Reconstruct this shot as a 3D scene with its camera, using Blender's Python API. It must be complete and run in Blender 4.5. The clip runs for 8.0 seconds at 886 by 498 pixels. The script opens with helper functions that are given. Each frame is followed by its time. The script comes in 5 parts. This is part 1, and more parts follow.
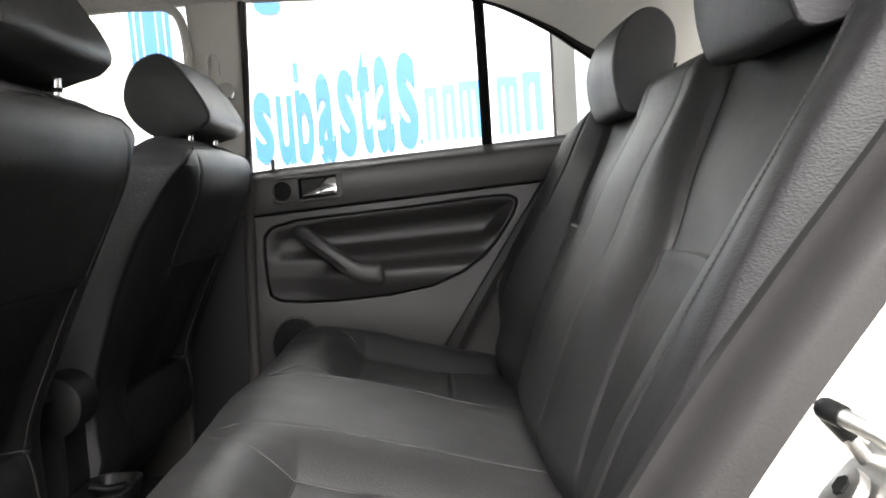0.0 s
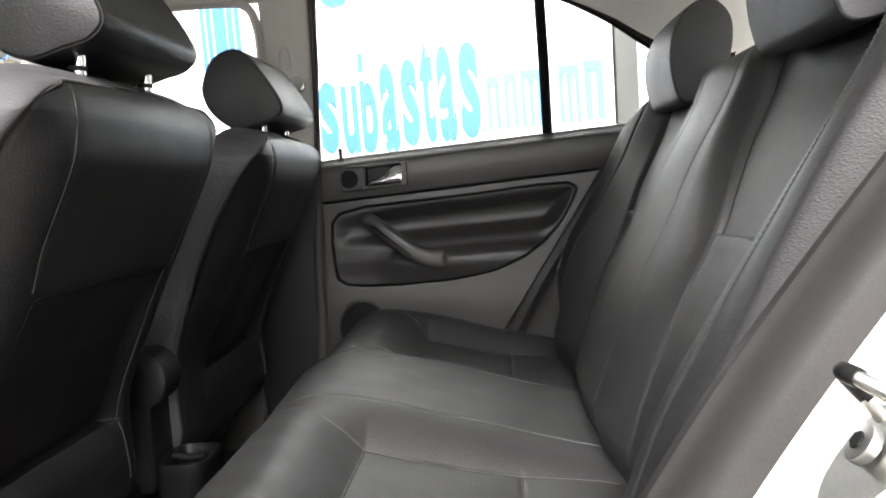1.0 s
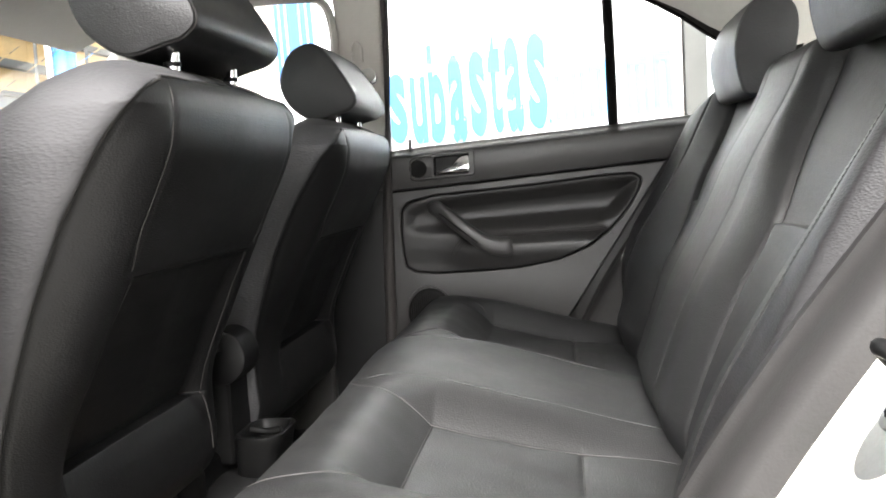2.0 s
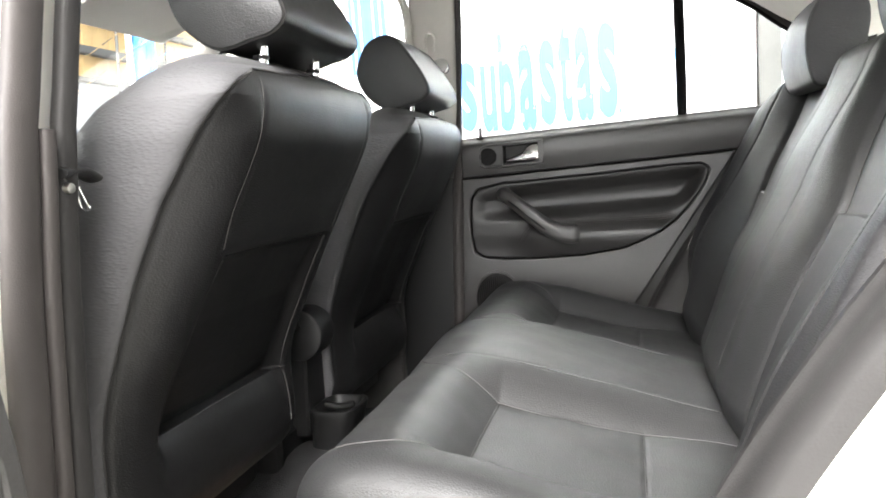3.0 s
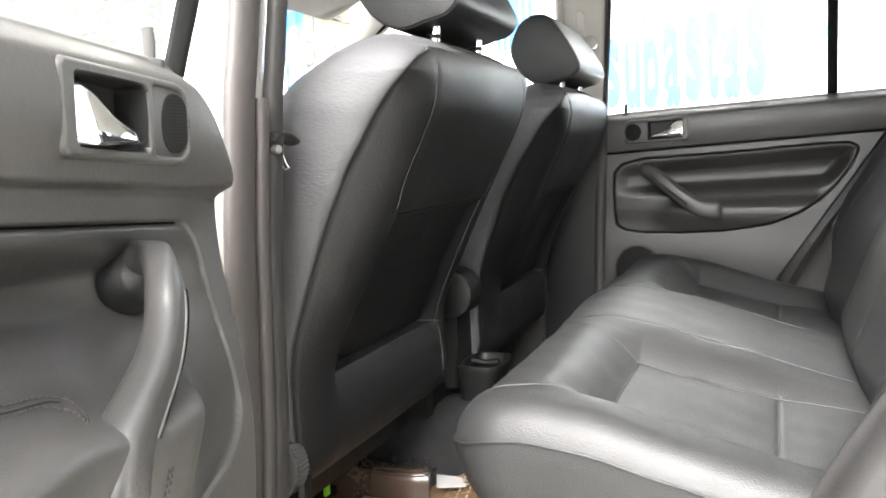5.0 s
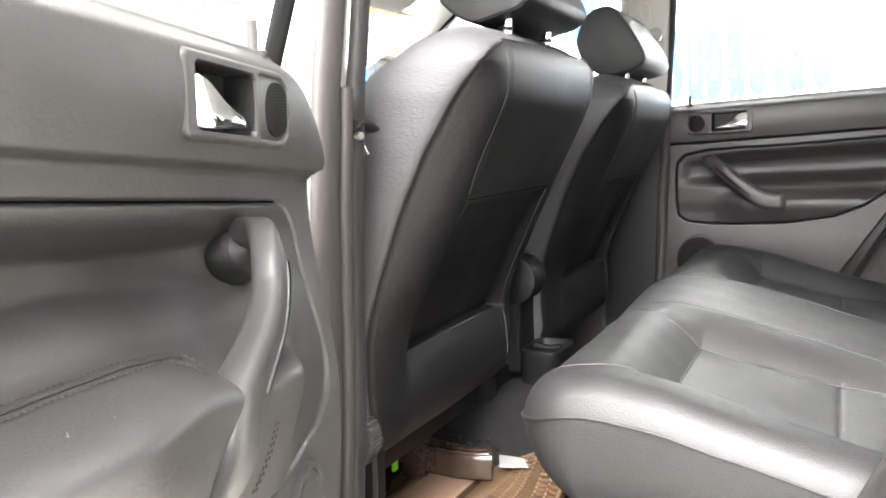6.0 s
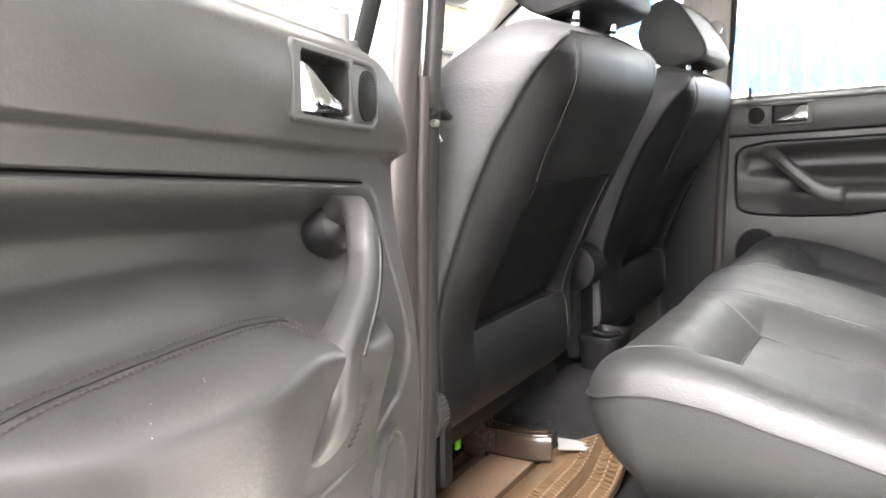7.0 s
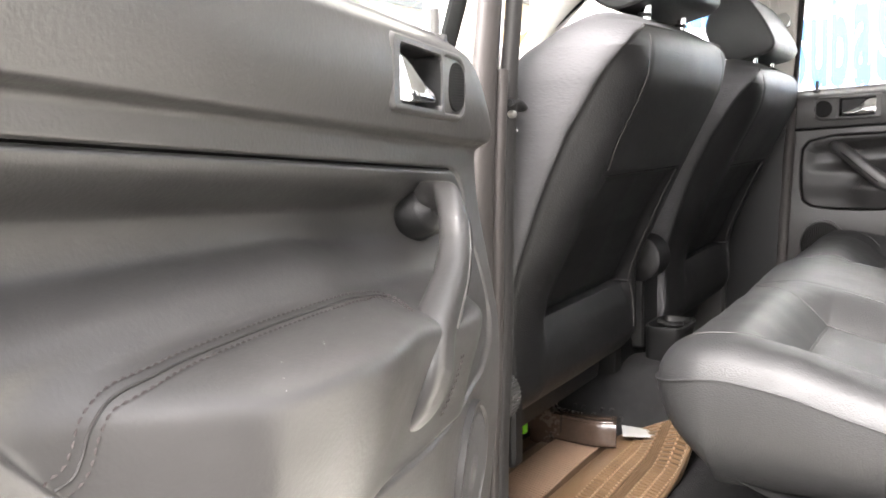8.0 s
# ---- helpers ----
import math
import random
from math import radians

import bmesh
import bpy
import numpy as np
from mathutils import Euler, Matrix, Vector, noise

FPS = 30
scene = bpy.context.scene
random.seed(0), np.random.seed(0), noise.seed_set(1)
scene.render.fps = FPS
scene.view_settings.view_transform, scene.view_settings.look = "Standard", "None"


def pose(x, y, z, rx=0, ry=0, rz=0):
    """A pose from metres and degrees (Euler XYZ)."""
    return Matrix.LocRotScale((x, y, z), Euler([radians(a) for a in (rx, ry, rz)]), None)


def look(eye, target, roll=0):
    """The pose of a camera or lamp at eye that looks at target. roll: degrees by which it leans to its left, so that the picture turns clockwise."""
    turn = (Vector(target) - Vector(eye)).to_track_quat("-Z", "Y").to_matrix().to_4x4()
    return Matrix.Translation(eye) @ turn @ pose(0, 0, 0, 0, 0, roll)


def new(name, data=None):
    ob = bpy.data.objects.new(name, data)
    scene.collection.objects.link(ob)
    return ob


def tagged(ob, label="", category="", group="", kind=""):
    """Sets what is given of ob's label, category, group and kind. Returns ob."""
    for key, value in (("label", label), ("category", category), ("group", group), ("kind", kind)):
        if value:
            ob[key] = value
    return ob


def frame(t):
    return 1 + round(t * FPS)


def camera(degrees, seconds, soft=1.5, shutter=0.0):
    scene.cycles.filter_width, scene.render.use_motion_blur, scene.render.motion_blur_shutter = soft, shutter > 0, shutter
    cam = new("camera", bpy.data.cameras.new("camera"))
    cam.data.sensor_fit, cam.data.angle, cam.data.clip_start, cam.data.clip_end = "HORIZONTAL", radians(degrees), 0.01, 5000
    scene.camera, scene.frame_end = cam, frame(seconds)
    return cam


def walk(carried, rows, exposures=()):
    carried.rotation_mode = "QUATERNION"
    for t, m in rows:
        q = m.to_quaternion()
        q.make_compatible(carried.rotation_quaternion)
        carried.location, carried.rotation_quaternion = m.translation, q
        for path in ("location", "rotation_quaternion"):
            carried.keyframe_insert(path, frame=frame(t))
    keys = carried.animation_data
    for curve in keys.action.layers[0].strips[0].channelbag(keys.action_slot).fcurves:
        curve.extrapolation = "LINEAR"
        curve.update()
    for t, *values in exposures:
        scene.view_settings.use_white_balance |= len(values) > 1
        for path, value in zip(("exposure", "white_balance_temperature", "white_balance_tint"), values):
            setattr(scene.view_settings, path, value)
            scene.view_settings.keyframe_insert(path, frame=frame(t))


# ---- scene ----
cam = camera(50.0, 8.0, soft=1.8)
PATH = [
    (0, (-1.255, 0.107, 0.863), (0.741, 0.091, 0.734), -3.2),
    (0.5, (-1.286, 0.106, 0.862), (0.709, 0.154, 0.725), -3.2),
    (1, (-1.318, 0.106, 0.862), (0.674, 0.221, 0.716), -3.3),
    (1.5, (-1.346, 0.105, 0.86), (0.64, 0.289, 0.709), -3.2),
    (3, (-1.425, 0.099, 0.861), (0.528, 0.492, 0.684), -2.5),
    (3.5, (-1.454, 0.097, 0.86), (0.482, 0.561, 0.673), -2.2),
    (4, (-1.481, 0.096, 0.859), (0.436, 0.63, 0.66), -1.9),
    (4.5, (-1.505, 0.098, 0.857), (0.392, 0.698, 0.648), -1.6),
    (6, (-1.579, 0.099, 0.852), (0.252, 0.869, 0.619), -1.0),
    (6.5, (-1.604, 0.1, 0.848), (0.206, 0.917, 0.61), -0.8),
    (7, (-1.631, 0.101, 0.846), (0.156, 0.966, 0.601), -0.7),
    (7.5, (-1.656, 0.103, 0.843), (0.106, 1.017, 0.594), -0.7),
    (8, (-1.68, 0.104, 0.842), (0.053, 1.069, 0.587), -0.6),
]
walk(cam, [(t, look(eye, aim, roll)) for t, eye, aim, roll in PATH],
     exposures=[(0.0, 3.0, 6500, 11), (1.5, 3.4, 6500, 10), (3.0, 3.94, 6450, 9), (4.5, 4.12, 6450, 9), (6.5, 4.40, 6500, 11), (8.0, 4.22, 6550, 13)])

SKY, SUN = 0.108, 0.68
TREE = (4.6, 5.7)

# ---------- world, sun ----------
world = bpy.data.worlds.new("sky")
scene.world = world
world.use_nodes = True
wt = world.node_tree
sky = wt.nodes.new("ShaderNodeTexSky")
sky.sky_type = "NISHITA"
sky.sun_disc = False
sky.sun_elevation = radians(42)
sky.sun_rotation = radians(-94)
sky.air_density, sky.dust_density, sky.ozone_density = 1.0, 5.0, 0.6
pale = wt.nodes.new("ShaderNodeHueSaturation")
pale.inputs["Saturation"].default_value = 0.12
wt.links.new(sky.outputs[0], pale.inputs["Color"])
wt.links.new(pale.outputs[0], wt.nodes["Background"].inputs["Color"])
wt.nodes["Background"].inputs["Strength"].default_value = SKY

sun_data = bpy.data.lights.new("sun", "SUN")
sun_data.energy, sun_data.angle, sun_data.color = SUN, radians(38), (1.0, 0.94, 0.89)
sun = new("sun", sun_data)
sun.matrix_world = look((-8.0, -0.6, 7.5), (0, 0, 0.3))


# ---------- materials ----------
def material(name, color, rough=0.5, metal=0.0, spec=0.5, vary=0.12, vary_scale=6.0, grain=0.0, grain_scale=400.0,
             grain_kind="noise", stretch=(1, 1, 1), dirt=None, coat=0.0, rough_vary=0.06, big=0.0, big_scale=25.0, sheen=0.0):
    """A surface with colour drift at two scales, uneven gloss and fine relief."""
    m = bpy.data.materials.new(name)
    m.use_nodes = True
    t = m.node_tree
    b = t.nodes["Principled BSDF"]
    b.inputs["Metallic"].default_value = metal
    b.inputs["Specular IOR Level"].default_value = spec
    b.inputs["Coat Weight"].default_value = coat
    b.inputs["Sheen Weight"].default_value = sheen
    co = t.nodes.new("ShaderNodeTexCoord")
    mp = t.nodes.new("ShaderNodeMapping")
    mp.inputs["Scale"].default_value = stretch
    t.links.new(co.outputs["Object"], mp.inputs["Vector"])

    def tex(kind, scale, detail=4.0):
        n = t.nodes.new("ShaderNodeTexVoronoi" if kind == "voronoi" else "ShaderNodeTexNoise")
        n.inputs["Scale"].default_value = scale
        if kind == "voronoi":
            n.feature = "SMOOTH_F1"
            n.inputs["Smoothness"].default_value = 0.35
        else:
            n.inputs["Detail"].default_value = detail
        t.links.new(mp.outputs[0], n.inputs["Vector"])
        return n

    large, fine = tex("noise", vary_scale), tex("noise", vary_scale * 14, 6.0)
    mixn = t.nodes.new("ShaderNodeMath")
    mixn.operation = "MULTIPLY_ADD"
    mixn.inputs[1].default_value, mixn.inputs[2].default_value = 0.35, 0.0
    t.links.new(fine.outputs["Fac"], mixn.inputs[0])
    addn = t.nodes.new("ShaderNodeMath")
    addn.operation = "MULTIPLY_ADD"
    addn.inputs[1].default_value = 0.65
    t.links.new(large.outputs["Fac"], addn.inputs[0])
    t.links.new(mixn.outputs[0], addn.inputs[2])
    ramp = t.nodes.new("ShaderNodeValToRGB")
    ramp.color_ramp.elements[0].position, ramp.color_ramp.elements[1].position = 0.32, 0.68
    lo = dirt if dirt else tuple(c * (1 - vary) for c in color)
    ramp.color_ramp.elements[0].color = (*lo, 1)
    ramp.color_ramp.elements[1].color = (*[min(1, c * (1 + vary)) for c in color], 1)
    t.links.new(addn.outputs[0], ramp.inputs[0])
    t.links.new(ramp.outputs[0], b.inputs["Base Color"])
    rr = t.nodes.new("ShaderNodeMapRange")
    rr.inputs["From Min"].default_value, rr.inputs["From Max"].default_value = 0.3, 0.7
    rr.inputs["To Min"].default_value, rr.inputs["To Max"].default_value = max(0.02, rough - rough_vary), min(1, rough + rough_vary)
    t.links.new(addn.outputs[0], rr.inputs["Value"])
    t.links.new(rr.outputs[0], b.inputs["Roughness"])
    if grain or big:
        g = tex(grain_kind, grain_scale)
        bump = t.nodes.new("ShaderNodeBump")
        bump.inputs["Strength"].default_value = 1.0
        bump.inputs["Distance"].default_value = grain
        t.links.new(g.outputs["Distance" if grain_kind == "voronoi" else "Fac"], bump.inputs["Height"])
        if big:
            g2 = tex("noise", big_scale, 3.0)
            b2 = t.nodes.new("ShaderNodeBump")
            b2.inputs["Strength"].default_value = 1.0
            b2.inputs["Distance"].default_value = big
            t.links.new(g2.outputs["Fac"], b2.inputs["Height"])
            t.links.new(b2.outputs[0], bump.inputs["Normal"])
        t.links.new(bump.outputs[0], b.inputs["Normal"])
    return m


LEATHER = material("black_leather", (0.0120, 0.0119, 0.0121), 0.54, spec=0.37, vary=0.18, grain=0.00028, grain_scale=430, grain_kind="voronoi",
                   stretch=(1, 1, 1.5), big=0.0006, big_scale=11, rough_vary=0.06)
BOLSTER = material("grained_leather", (0.0125, 0.0120, 0.0125), 0.55, spec=0.24, vary=0.2, grain=0.00034, grain_scale=380, grain_kind="voronoi",
                   stretch=(0.55, 1, 1.6), big=0.0006, big_scale=30)
# the black leather lightened: light from the open door is in the colour
LIT_LEATHER = material("lit_grained_leather", (0.040, 0.0394, 0.0414), 0.70, spec=0.42, vary=0.12, grain=0.0004, grain_scale=300, grain_kind="voronoi",
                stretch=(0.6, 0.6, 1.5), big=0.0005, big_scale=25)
# the black leather darkened: shade behind the front seats is in the colour
SHADED_LEATHER = material("shaded_black_leather", (0.0055, 0.0054, 0.0056), 0.49, spec=0.32, vary=0.2, grain=0.00022, grain_scale=460, grain_kind="voronoi",
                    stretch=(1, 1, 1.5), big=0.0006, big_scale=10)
INSERT = material("black_soft_vinyl", (0.0215, 0.0205, 0.0200), 0.47, spec=0.5, vary=0.12, grain=0.0002, grain_scale=330, big=0.0003, big_scale=11)
THREAD = material("grey_thread", (0.030, 0.028, 0.027), 0.7, grain=0.0002, grain_scale=900)
# seam ridges: the light they catch is put into this paler colour
LIT_SEAM = material("lit_leather_thread", (0.024, 0.0225, 0.022), 0.75, grain=0.0002, grain_scale=900)
STITCH = material("dark_brown_thread", (0.026, 0.0215, 0.021), 0.75, spec=0.15, grain=0.0002, grain_scale=900)
PIPING = material("dark_piping", (0.014, 0.013, 0.0125), 0.6, spec=0.3, grain=0.0003, grain_scale=500)
VINYL = material("dark_grey_vinyl", (0.035, 0.0334, 0.0322), 0.42, spec=0.5, vary=0.12, grain=0.00025, grain_scale=330, grain_kind="noise", big=0.0004,
                 big_scale=11, rough_vary=0.07)
ARCH = material("dark_soft_trim", (0.019, 0.0180, 0.0176), 0.58, spec=0.22, vary=0.12, grain=0.0003, grain_scale=420, big=0.0012, big_scale=16)
VINYL_LIGHT = material("grey_vinyl", (0.050, 0.0475, 0.0455), 0.52, spec=0.4, vary=0.1, grain=0.0004, grain_scale=420, big=0.0015, big_scale=16)
PLASTIC = material("black_plastic", (0.0065, 0.0065, 0.0065), 0.45, spec=0.22, vary=0.15, grain=0.0002, grain_scale=600)
PLASTIC_GREY = material("charcoal_plastic", (0.042, 0.0405, 0.039), 0.5, vary=0.1, grain=0.0003, grain_scale=700)
GRILLE = material("speaker_mesh", (0.0065, 0.0060, 0.0058), 0.6, spec=0.15, vary=0.2)
CHROME = material("chrome", (0.82, 0.82, 0.83), 0.08, metal=1.0, vary=0.04, rough_vary=0.03)
STEEL = material("zinc_steel", (0.5, 0.49, 0.47), 0.32, metal=1.0, vary=0.15, vary_scale=30)
RUBBER = material("rubber_seal", (0.032, 0.028, 0.0265), 0.62, spec=0.35, vary=0.15, grain=0.0002, grain_scale=500)
BLACK_RUBBER = material("black_rubber", (0.006, 0.006, 0.006), 0.7, spec=0.12, vary=0.2)
# lightless black that paints the shade inside narrow gaps and grooves
GAP_SHADE = material("painted_gap_shade", (0.0015, 0.0014, 0.0014), 1.0, spec=0.0, vary=0.3)
PAINT = material("cream_white_paint", (0.80, 0.78, 0.70), 0.28, spec=0.5, vary=0.03, coat=0.6, rough_vary=0.04)
HEADLINER = material("grey_headliner_fabric", (0.76, 0.75, 0.71), 0.9, vary=0.05, grain=0.0004, grain_scale=900, sheen=0.2)
TRIM = material("pale_grey_trim", (0.50, 0.48, 0.45), 0.6, vary=0.05, grain=0.0003, grain_scale=700)
CARPET = material("charcoal_carpet", (0.014, 0.0138, 0.0140), 0.95, spec=0.2, vary=0.4, vary_scale=40, grain=0.003, grain_scale=700)
SHELF = material("grey_felt", (0.30, 0.295, 0.285), 0.95, vary=0.1, grain=0.0006, grain_scale=600)
MAT_TAN = material("tan_rubber_mat", (0.106, 0.066, 0.036), 0.42, spec=0.5, vary=0.2, vary_scale=9, grain=0.0003, grain_scale=500)
MAT_DARK = material("dark_brown_rubber", (0.040, 0.023, 0.011), 0.5, vary=0.2, vary_scale=9)
MAT_PALE = material("pale_tan_rubber", (0.21, 0.140, 0.096), 0.45, vary=0.15, vary_scale=12)
BROWN = material("brown_black_plastic", (0.045, 0.030, 0.022), 0.25, spec=0.6, vary=0.25, vary_scale=12)
PAPER = material("white_card", (0.30, 0.30, 0.29), 0.6, vary=0.08)
GREEN = material("green_tag", (0.25, 0.85, 0.03), 0.5, vary=0.1)
FOIL = material("crumpled_plastic", (0.22, 0.22, 0.21), 0.2, spec=0.8, vary=0.4, vary_scale=60, big=0.004, big_scale=120)
BANNER = material("white_vinyl_banner", (0.86, 0.87, 0.88), 0.5, vary=0.02, big=0.006, big_scale=3)
BLUE = material("light_blue_print", (0.010, 0.092, 0.29), 0.5, vary=0.06)
PALE_BLUE = material("pale_blue_print", (0.06, 0.24, 0.42), 0.5, vary=0.06)
BLUE_CLOTH = material("blue_cloth", (0.06, 0.33, 0.85), 0.8, vary=0.1, grain=0.001, grain_scale=300)
CONCRETE = material("grey_concrete", (0.22, 0.21, 0.19), 0.8, vary=0.2, vary_scale=2, grain=0.004, grain_scale=60)
ASPHALT = material("worn_concrete_paving", (0.17, 0.165, 0.155), 0.9, vary=0.25, vary_scale=1.5, grain=0.006, grain_scale=80)
BRICK = material("tan_brick", (0.50, 0.33, 0.14), 0.85, vary=0.25, vary_scale=3, grain=0.003, grain_scale=90)
SHUTTER = material("slate_blue_shutter", (0.09, 0.11, 0.14), 0.5, vary=0.15, vary_scale=2)
YARD = material("pale_plaster", (0.78, 0.73, 0.68), 0.85, vary=0.08, vary_scale=1.5, grain=0.004, grain_scale=50)
POST = material("grey_painted_post", (0.045, 0.045, 0.043), 0.5, vary=0.15)
LEAF = material("green_foliage", (0.07, 0.14, 0.03), 0.6, vary=0.5, vary_scale=8)
BARK = material("bark", (0.12, 0.09, 0.06), 0.9, vary=0.3, grain=0.01, grain_scale=30)


def glass_material(name, tint):
    m = bpy.data.materials.new(name)
    m.use_nodes = True
    b = m.node_tree.nodes["Principled BSDF"]
    b.inputs["Base Color"].default_value = (*tint, 1)
    b.inputs["Transmission Weight"].default_value = 1.0
    b.inputs["Roughness"].default_value = 0.0
    b.inputs["IOR"].default_value = 1.45
    return m


GLASS = glass_material("clear_glass", (0.97, 1.0, 0.98))


# ---------- mesh helpers ----------
def thing(name, label, category, group="", kind="", at=(0, 0, 0)):
    ob = new(name)
    ob.location = at
    ob.empty_display_size = 0.05
    return tagged(ob, label=label, category=category, group=group, kind=kind)


def finish(name, me, mat, parent, label, angle=35):
    for p in me.polygons:
        p.use_smooth = True
    me.set_sharp_from_angle(angle=radians(angle))
    me.materials.append(mat)
    ob = new(name, me)
    if parent is not None:
        ob.parent = parent
        ob.matrix_parent_inverse = Matrix.Translation(-Vector(parent.location)) if parent.parent is None else Matrix()
    if label:
        ob["label"] = label
    if mat == GLASS:
        me.polygons.foreach_set("use_smooth", [False] * len(me.polygons))
    return ob


def part(name, bm, mat, parent=None, label="", angle=35):
    bmesh.ops.recalc_face_normals(bm, faces=bm.faces)
    me = bpy.data.meshes.new(name)
    bm.to_mesh(me)
    bm.free()
    return finish(name, me, mat, parent, label, angle)


def sheet(name, P, mat, parent=None, label="", loop_u=False, loop_v=False, cap=False, flip=False, angle=50):
    """A surface through the grid of points P (rows u, columns v)."""
    P = np.asarray(P, float)
    nu, nv = P.shape[:2]
    idx = np.arange(nu * nv).reshape(nu, nv)
    iu = np.arange(nu if loop_u else nu - 1)
    iv = np.arange(nv if loop_v else nv - 1)
    a = idx[np.ix_(iu, iv)]
    b = idx[np.ix_((iu + 1) % nu, iv)]
    c = idx[np.ix_((iu + 1) % nu, (iv + 1) % nv)]
    d = idx[np.ix_(iu, (iv + 1) % nv)]
    q = np.stack([a, d, c, b] if flip else [a, b, c, d], -1).reshape(-1, 4)
    faces = q.tolist()
    if cap and loop_v:
        first, last = idx[0].tolist(), idx[-1].tolist()
        faces.append(first if not flip else first[::-1])
        faces.append(last[::-1] if not flip else last)
    me = bpy.data.meshes.new(name)
    me.from_pydata(P.reshape(-1, 3).tolist(), [], faces)
    me.update()
    return finish(name, me, mat, parent, label, angle)


def smooth_path(pts, n=12, closed=False):
    """Catmull-Rom through a few points."""
    p = np.asarray(pts, float)
    m = len(p)
    out = []
    for i in range(m if closed else m - 1):
        p1, p2 = p[i], p[(i + 1) % m]
        p0 = p[i - 1] if (closed or i > 0) else 2 * p1 - p2
        p3 = p[(i + 2) % m] if (closed or i + 2 < m) else 2 * p2 - p1
        for k in range(n):
            t = k / n
            out.append(0.5 * (2 * p1 + (p2 - p0) * t + (2 * p0 - 5 * p1 + 4 * p2 - p3) * t * t + (3 * p1 - p0 - 3 * p2 + p3) * t ** 3))
    if not closed:
        out.append(p[-1])
    return np.array(out)


def sweep(path, section, closed=False, up=(0, 0, 1), scales=None):
    """Grid of points: the 2D section carried along the path."""
    path = np.asarray(path, float)
    n = len(path)
    tang = np.gradient(path, axis=0) if not closed else np.roll(path, -1, 0) - np.roll(path, 1, 0)
    tang /= np.linalg.norm(tang, axis=1)[:, None] + 1e-12
    up = np.asarray(up, float)
    side = np.cross(tang, up)
    side /= np.linalg.norm(side, axis=1)[:, None] + 1e-9
    nor = np.cross(side, tang)
    sc = np.ones(n) if scales is None else np.asarray(scales)
    s = np.asarray(section, float)
    return path[:, None, :] + sc[:, None, None] * (s[None, :, 0, None] * side[:, None, :] + s[None, :, 1, None] * nor[:, None, :])


def ring(r, n=8, ry=None, power=2.0):
    a = np.linspace(0, 2 * math.pi, n, endpoint=False)
    c, s = np.cos(a), np.sin(a)
    e = 2 / power
    return np.stack([r * np.sign(c) * abs(c) ** e, (ry or r) * np.sign(s) * abs(s) ** e], 1)


def tube(name, pts, r, mat, parent=None, label="", n=8, steps=8, closed=False, up=(0, 0, 1), ry=None, power=2.0, scales=None):
    path = smooth_path(pts, steps, closed) if len(pts) > 2 else np.asarray(pts, float)
    return sheet(name, sweep(path, ring(r, n, ry, power), closed, up, scales), mat, parent, label, loop_u=closed, loop_v=True, cap=not closed)


def box(name, x0, x1, y0, y1, z0, z1, mat, parent=None, label="", bevel=0.004, seg=2):
    bm = bmesh.new()
    bmesh.ops.create_cube(bm, size=1)
    bmesh.ops.scale(bm, vec=(x1 - x0, y1 - y0, z1 - z0), verts=bm.verts)
    bmesh.ops.translate(bm, vec=((x0 + x1) / 2, (y0 + y1) / 2, (z0 + z1) / 2), verts=bm.verts)
    if bevel:
        bmesh.ops.bevel(bm, geom=bm.edges[:], offset=bevel, segments=seg, profile=0.7, affect="EDGES")
    return part(name, bm, mat, parent, label)


def disc(name, centre, normal, r, depth, mat, parent=None, label="", n=32, bevel=0.002):
    bm = bmesh.new()
    bmesh.ops.create_cone(bm, cap_ends=True, segments=n, radius1=r, radius2=r, depth=depth)
    if bevel:
        edges = [e for e in bm.edges if abs(e.verts[0].co.z - e.verts[1].co.z) < 1e-6]
        bmesh.ops.bevel(bm, geom=edges, offset=bevel, segments=2, profile=0.7, affect="EDGES")
    q = Vector(normal).to_track_quat("Z", "Y").to_matrix().to_4x4()
    bmesh.ops.transform(bm, matrix=Matrix.Translation(centre) @ q, verts=bm.verts)
    return part(name, bm, mat, parent, label)


def stitches(name, path, mat, parent=None, label="", pitch=0.005, length=0.0032, r=0.00045, normal=(0, 0, 1)):
    """A row of short raised threads along a path, as one part."""
    p = np.asarray(path, float)
    seg = np.linalg.norm(np.diff(p, axis=0), axis=1)
    s = np.concatenate([[0], np.cumsum(seg)])
    verts, faces = [], []
    nn = np.asarray(normal, float)
    for k in range(int(s[-1] / pitch)):
        a, b = k * pitch, k * pitch + length
        pa = np.array([np.interp(a, s, p[:, i]) for i in range(3)])
        pb = np.array([np.interp(b, s, p[:, i]) for i in range(3)])
        d = (pb - pa) / (np.linalg.norm(pb - pa) + 1e-12)
        w = np.cross(d, nn)
        w /= np.linalg.norm(w) + 1e-9
        u = np.cross(w, d)
        i0 = len(verts)
        for q, lift in ((pa, 0.2), ((pa + pb) / 2, 1.0), (pb, 0.2)):
            verts += [q - w * r * 1.3, q + u * r * 2 * lift, q + w * r * 1.3]
        for j in (0, 3):
            faces += [(i0 + j, i0 + j + 1, i0 + j + 4, i0 + j + 3), (i0 + j + 1, i0 + j + 2, i0 + j + 5, i0 + j + 4)]
    me = bpy.data.meshes.new(name)
    me.from_pydata([v.tolist() for v in verts], [], faces)
    me.update()
    ob = finish(name, me, mat, parent, label)
    ob["kind"] = "stuff"
    return ob


def interp(x, pts):
    xs, ys = zip(*pts)
    return np.interp(x, xs, ys)


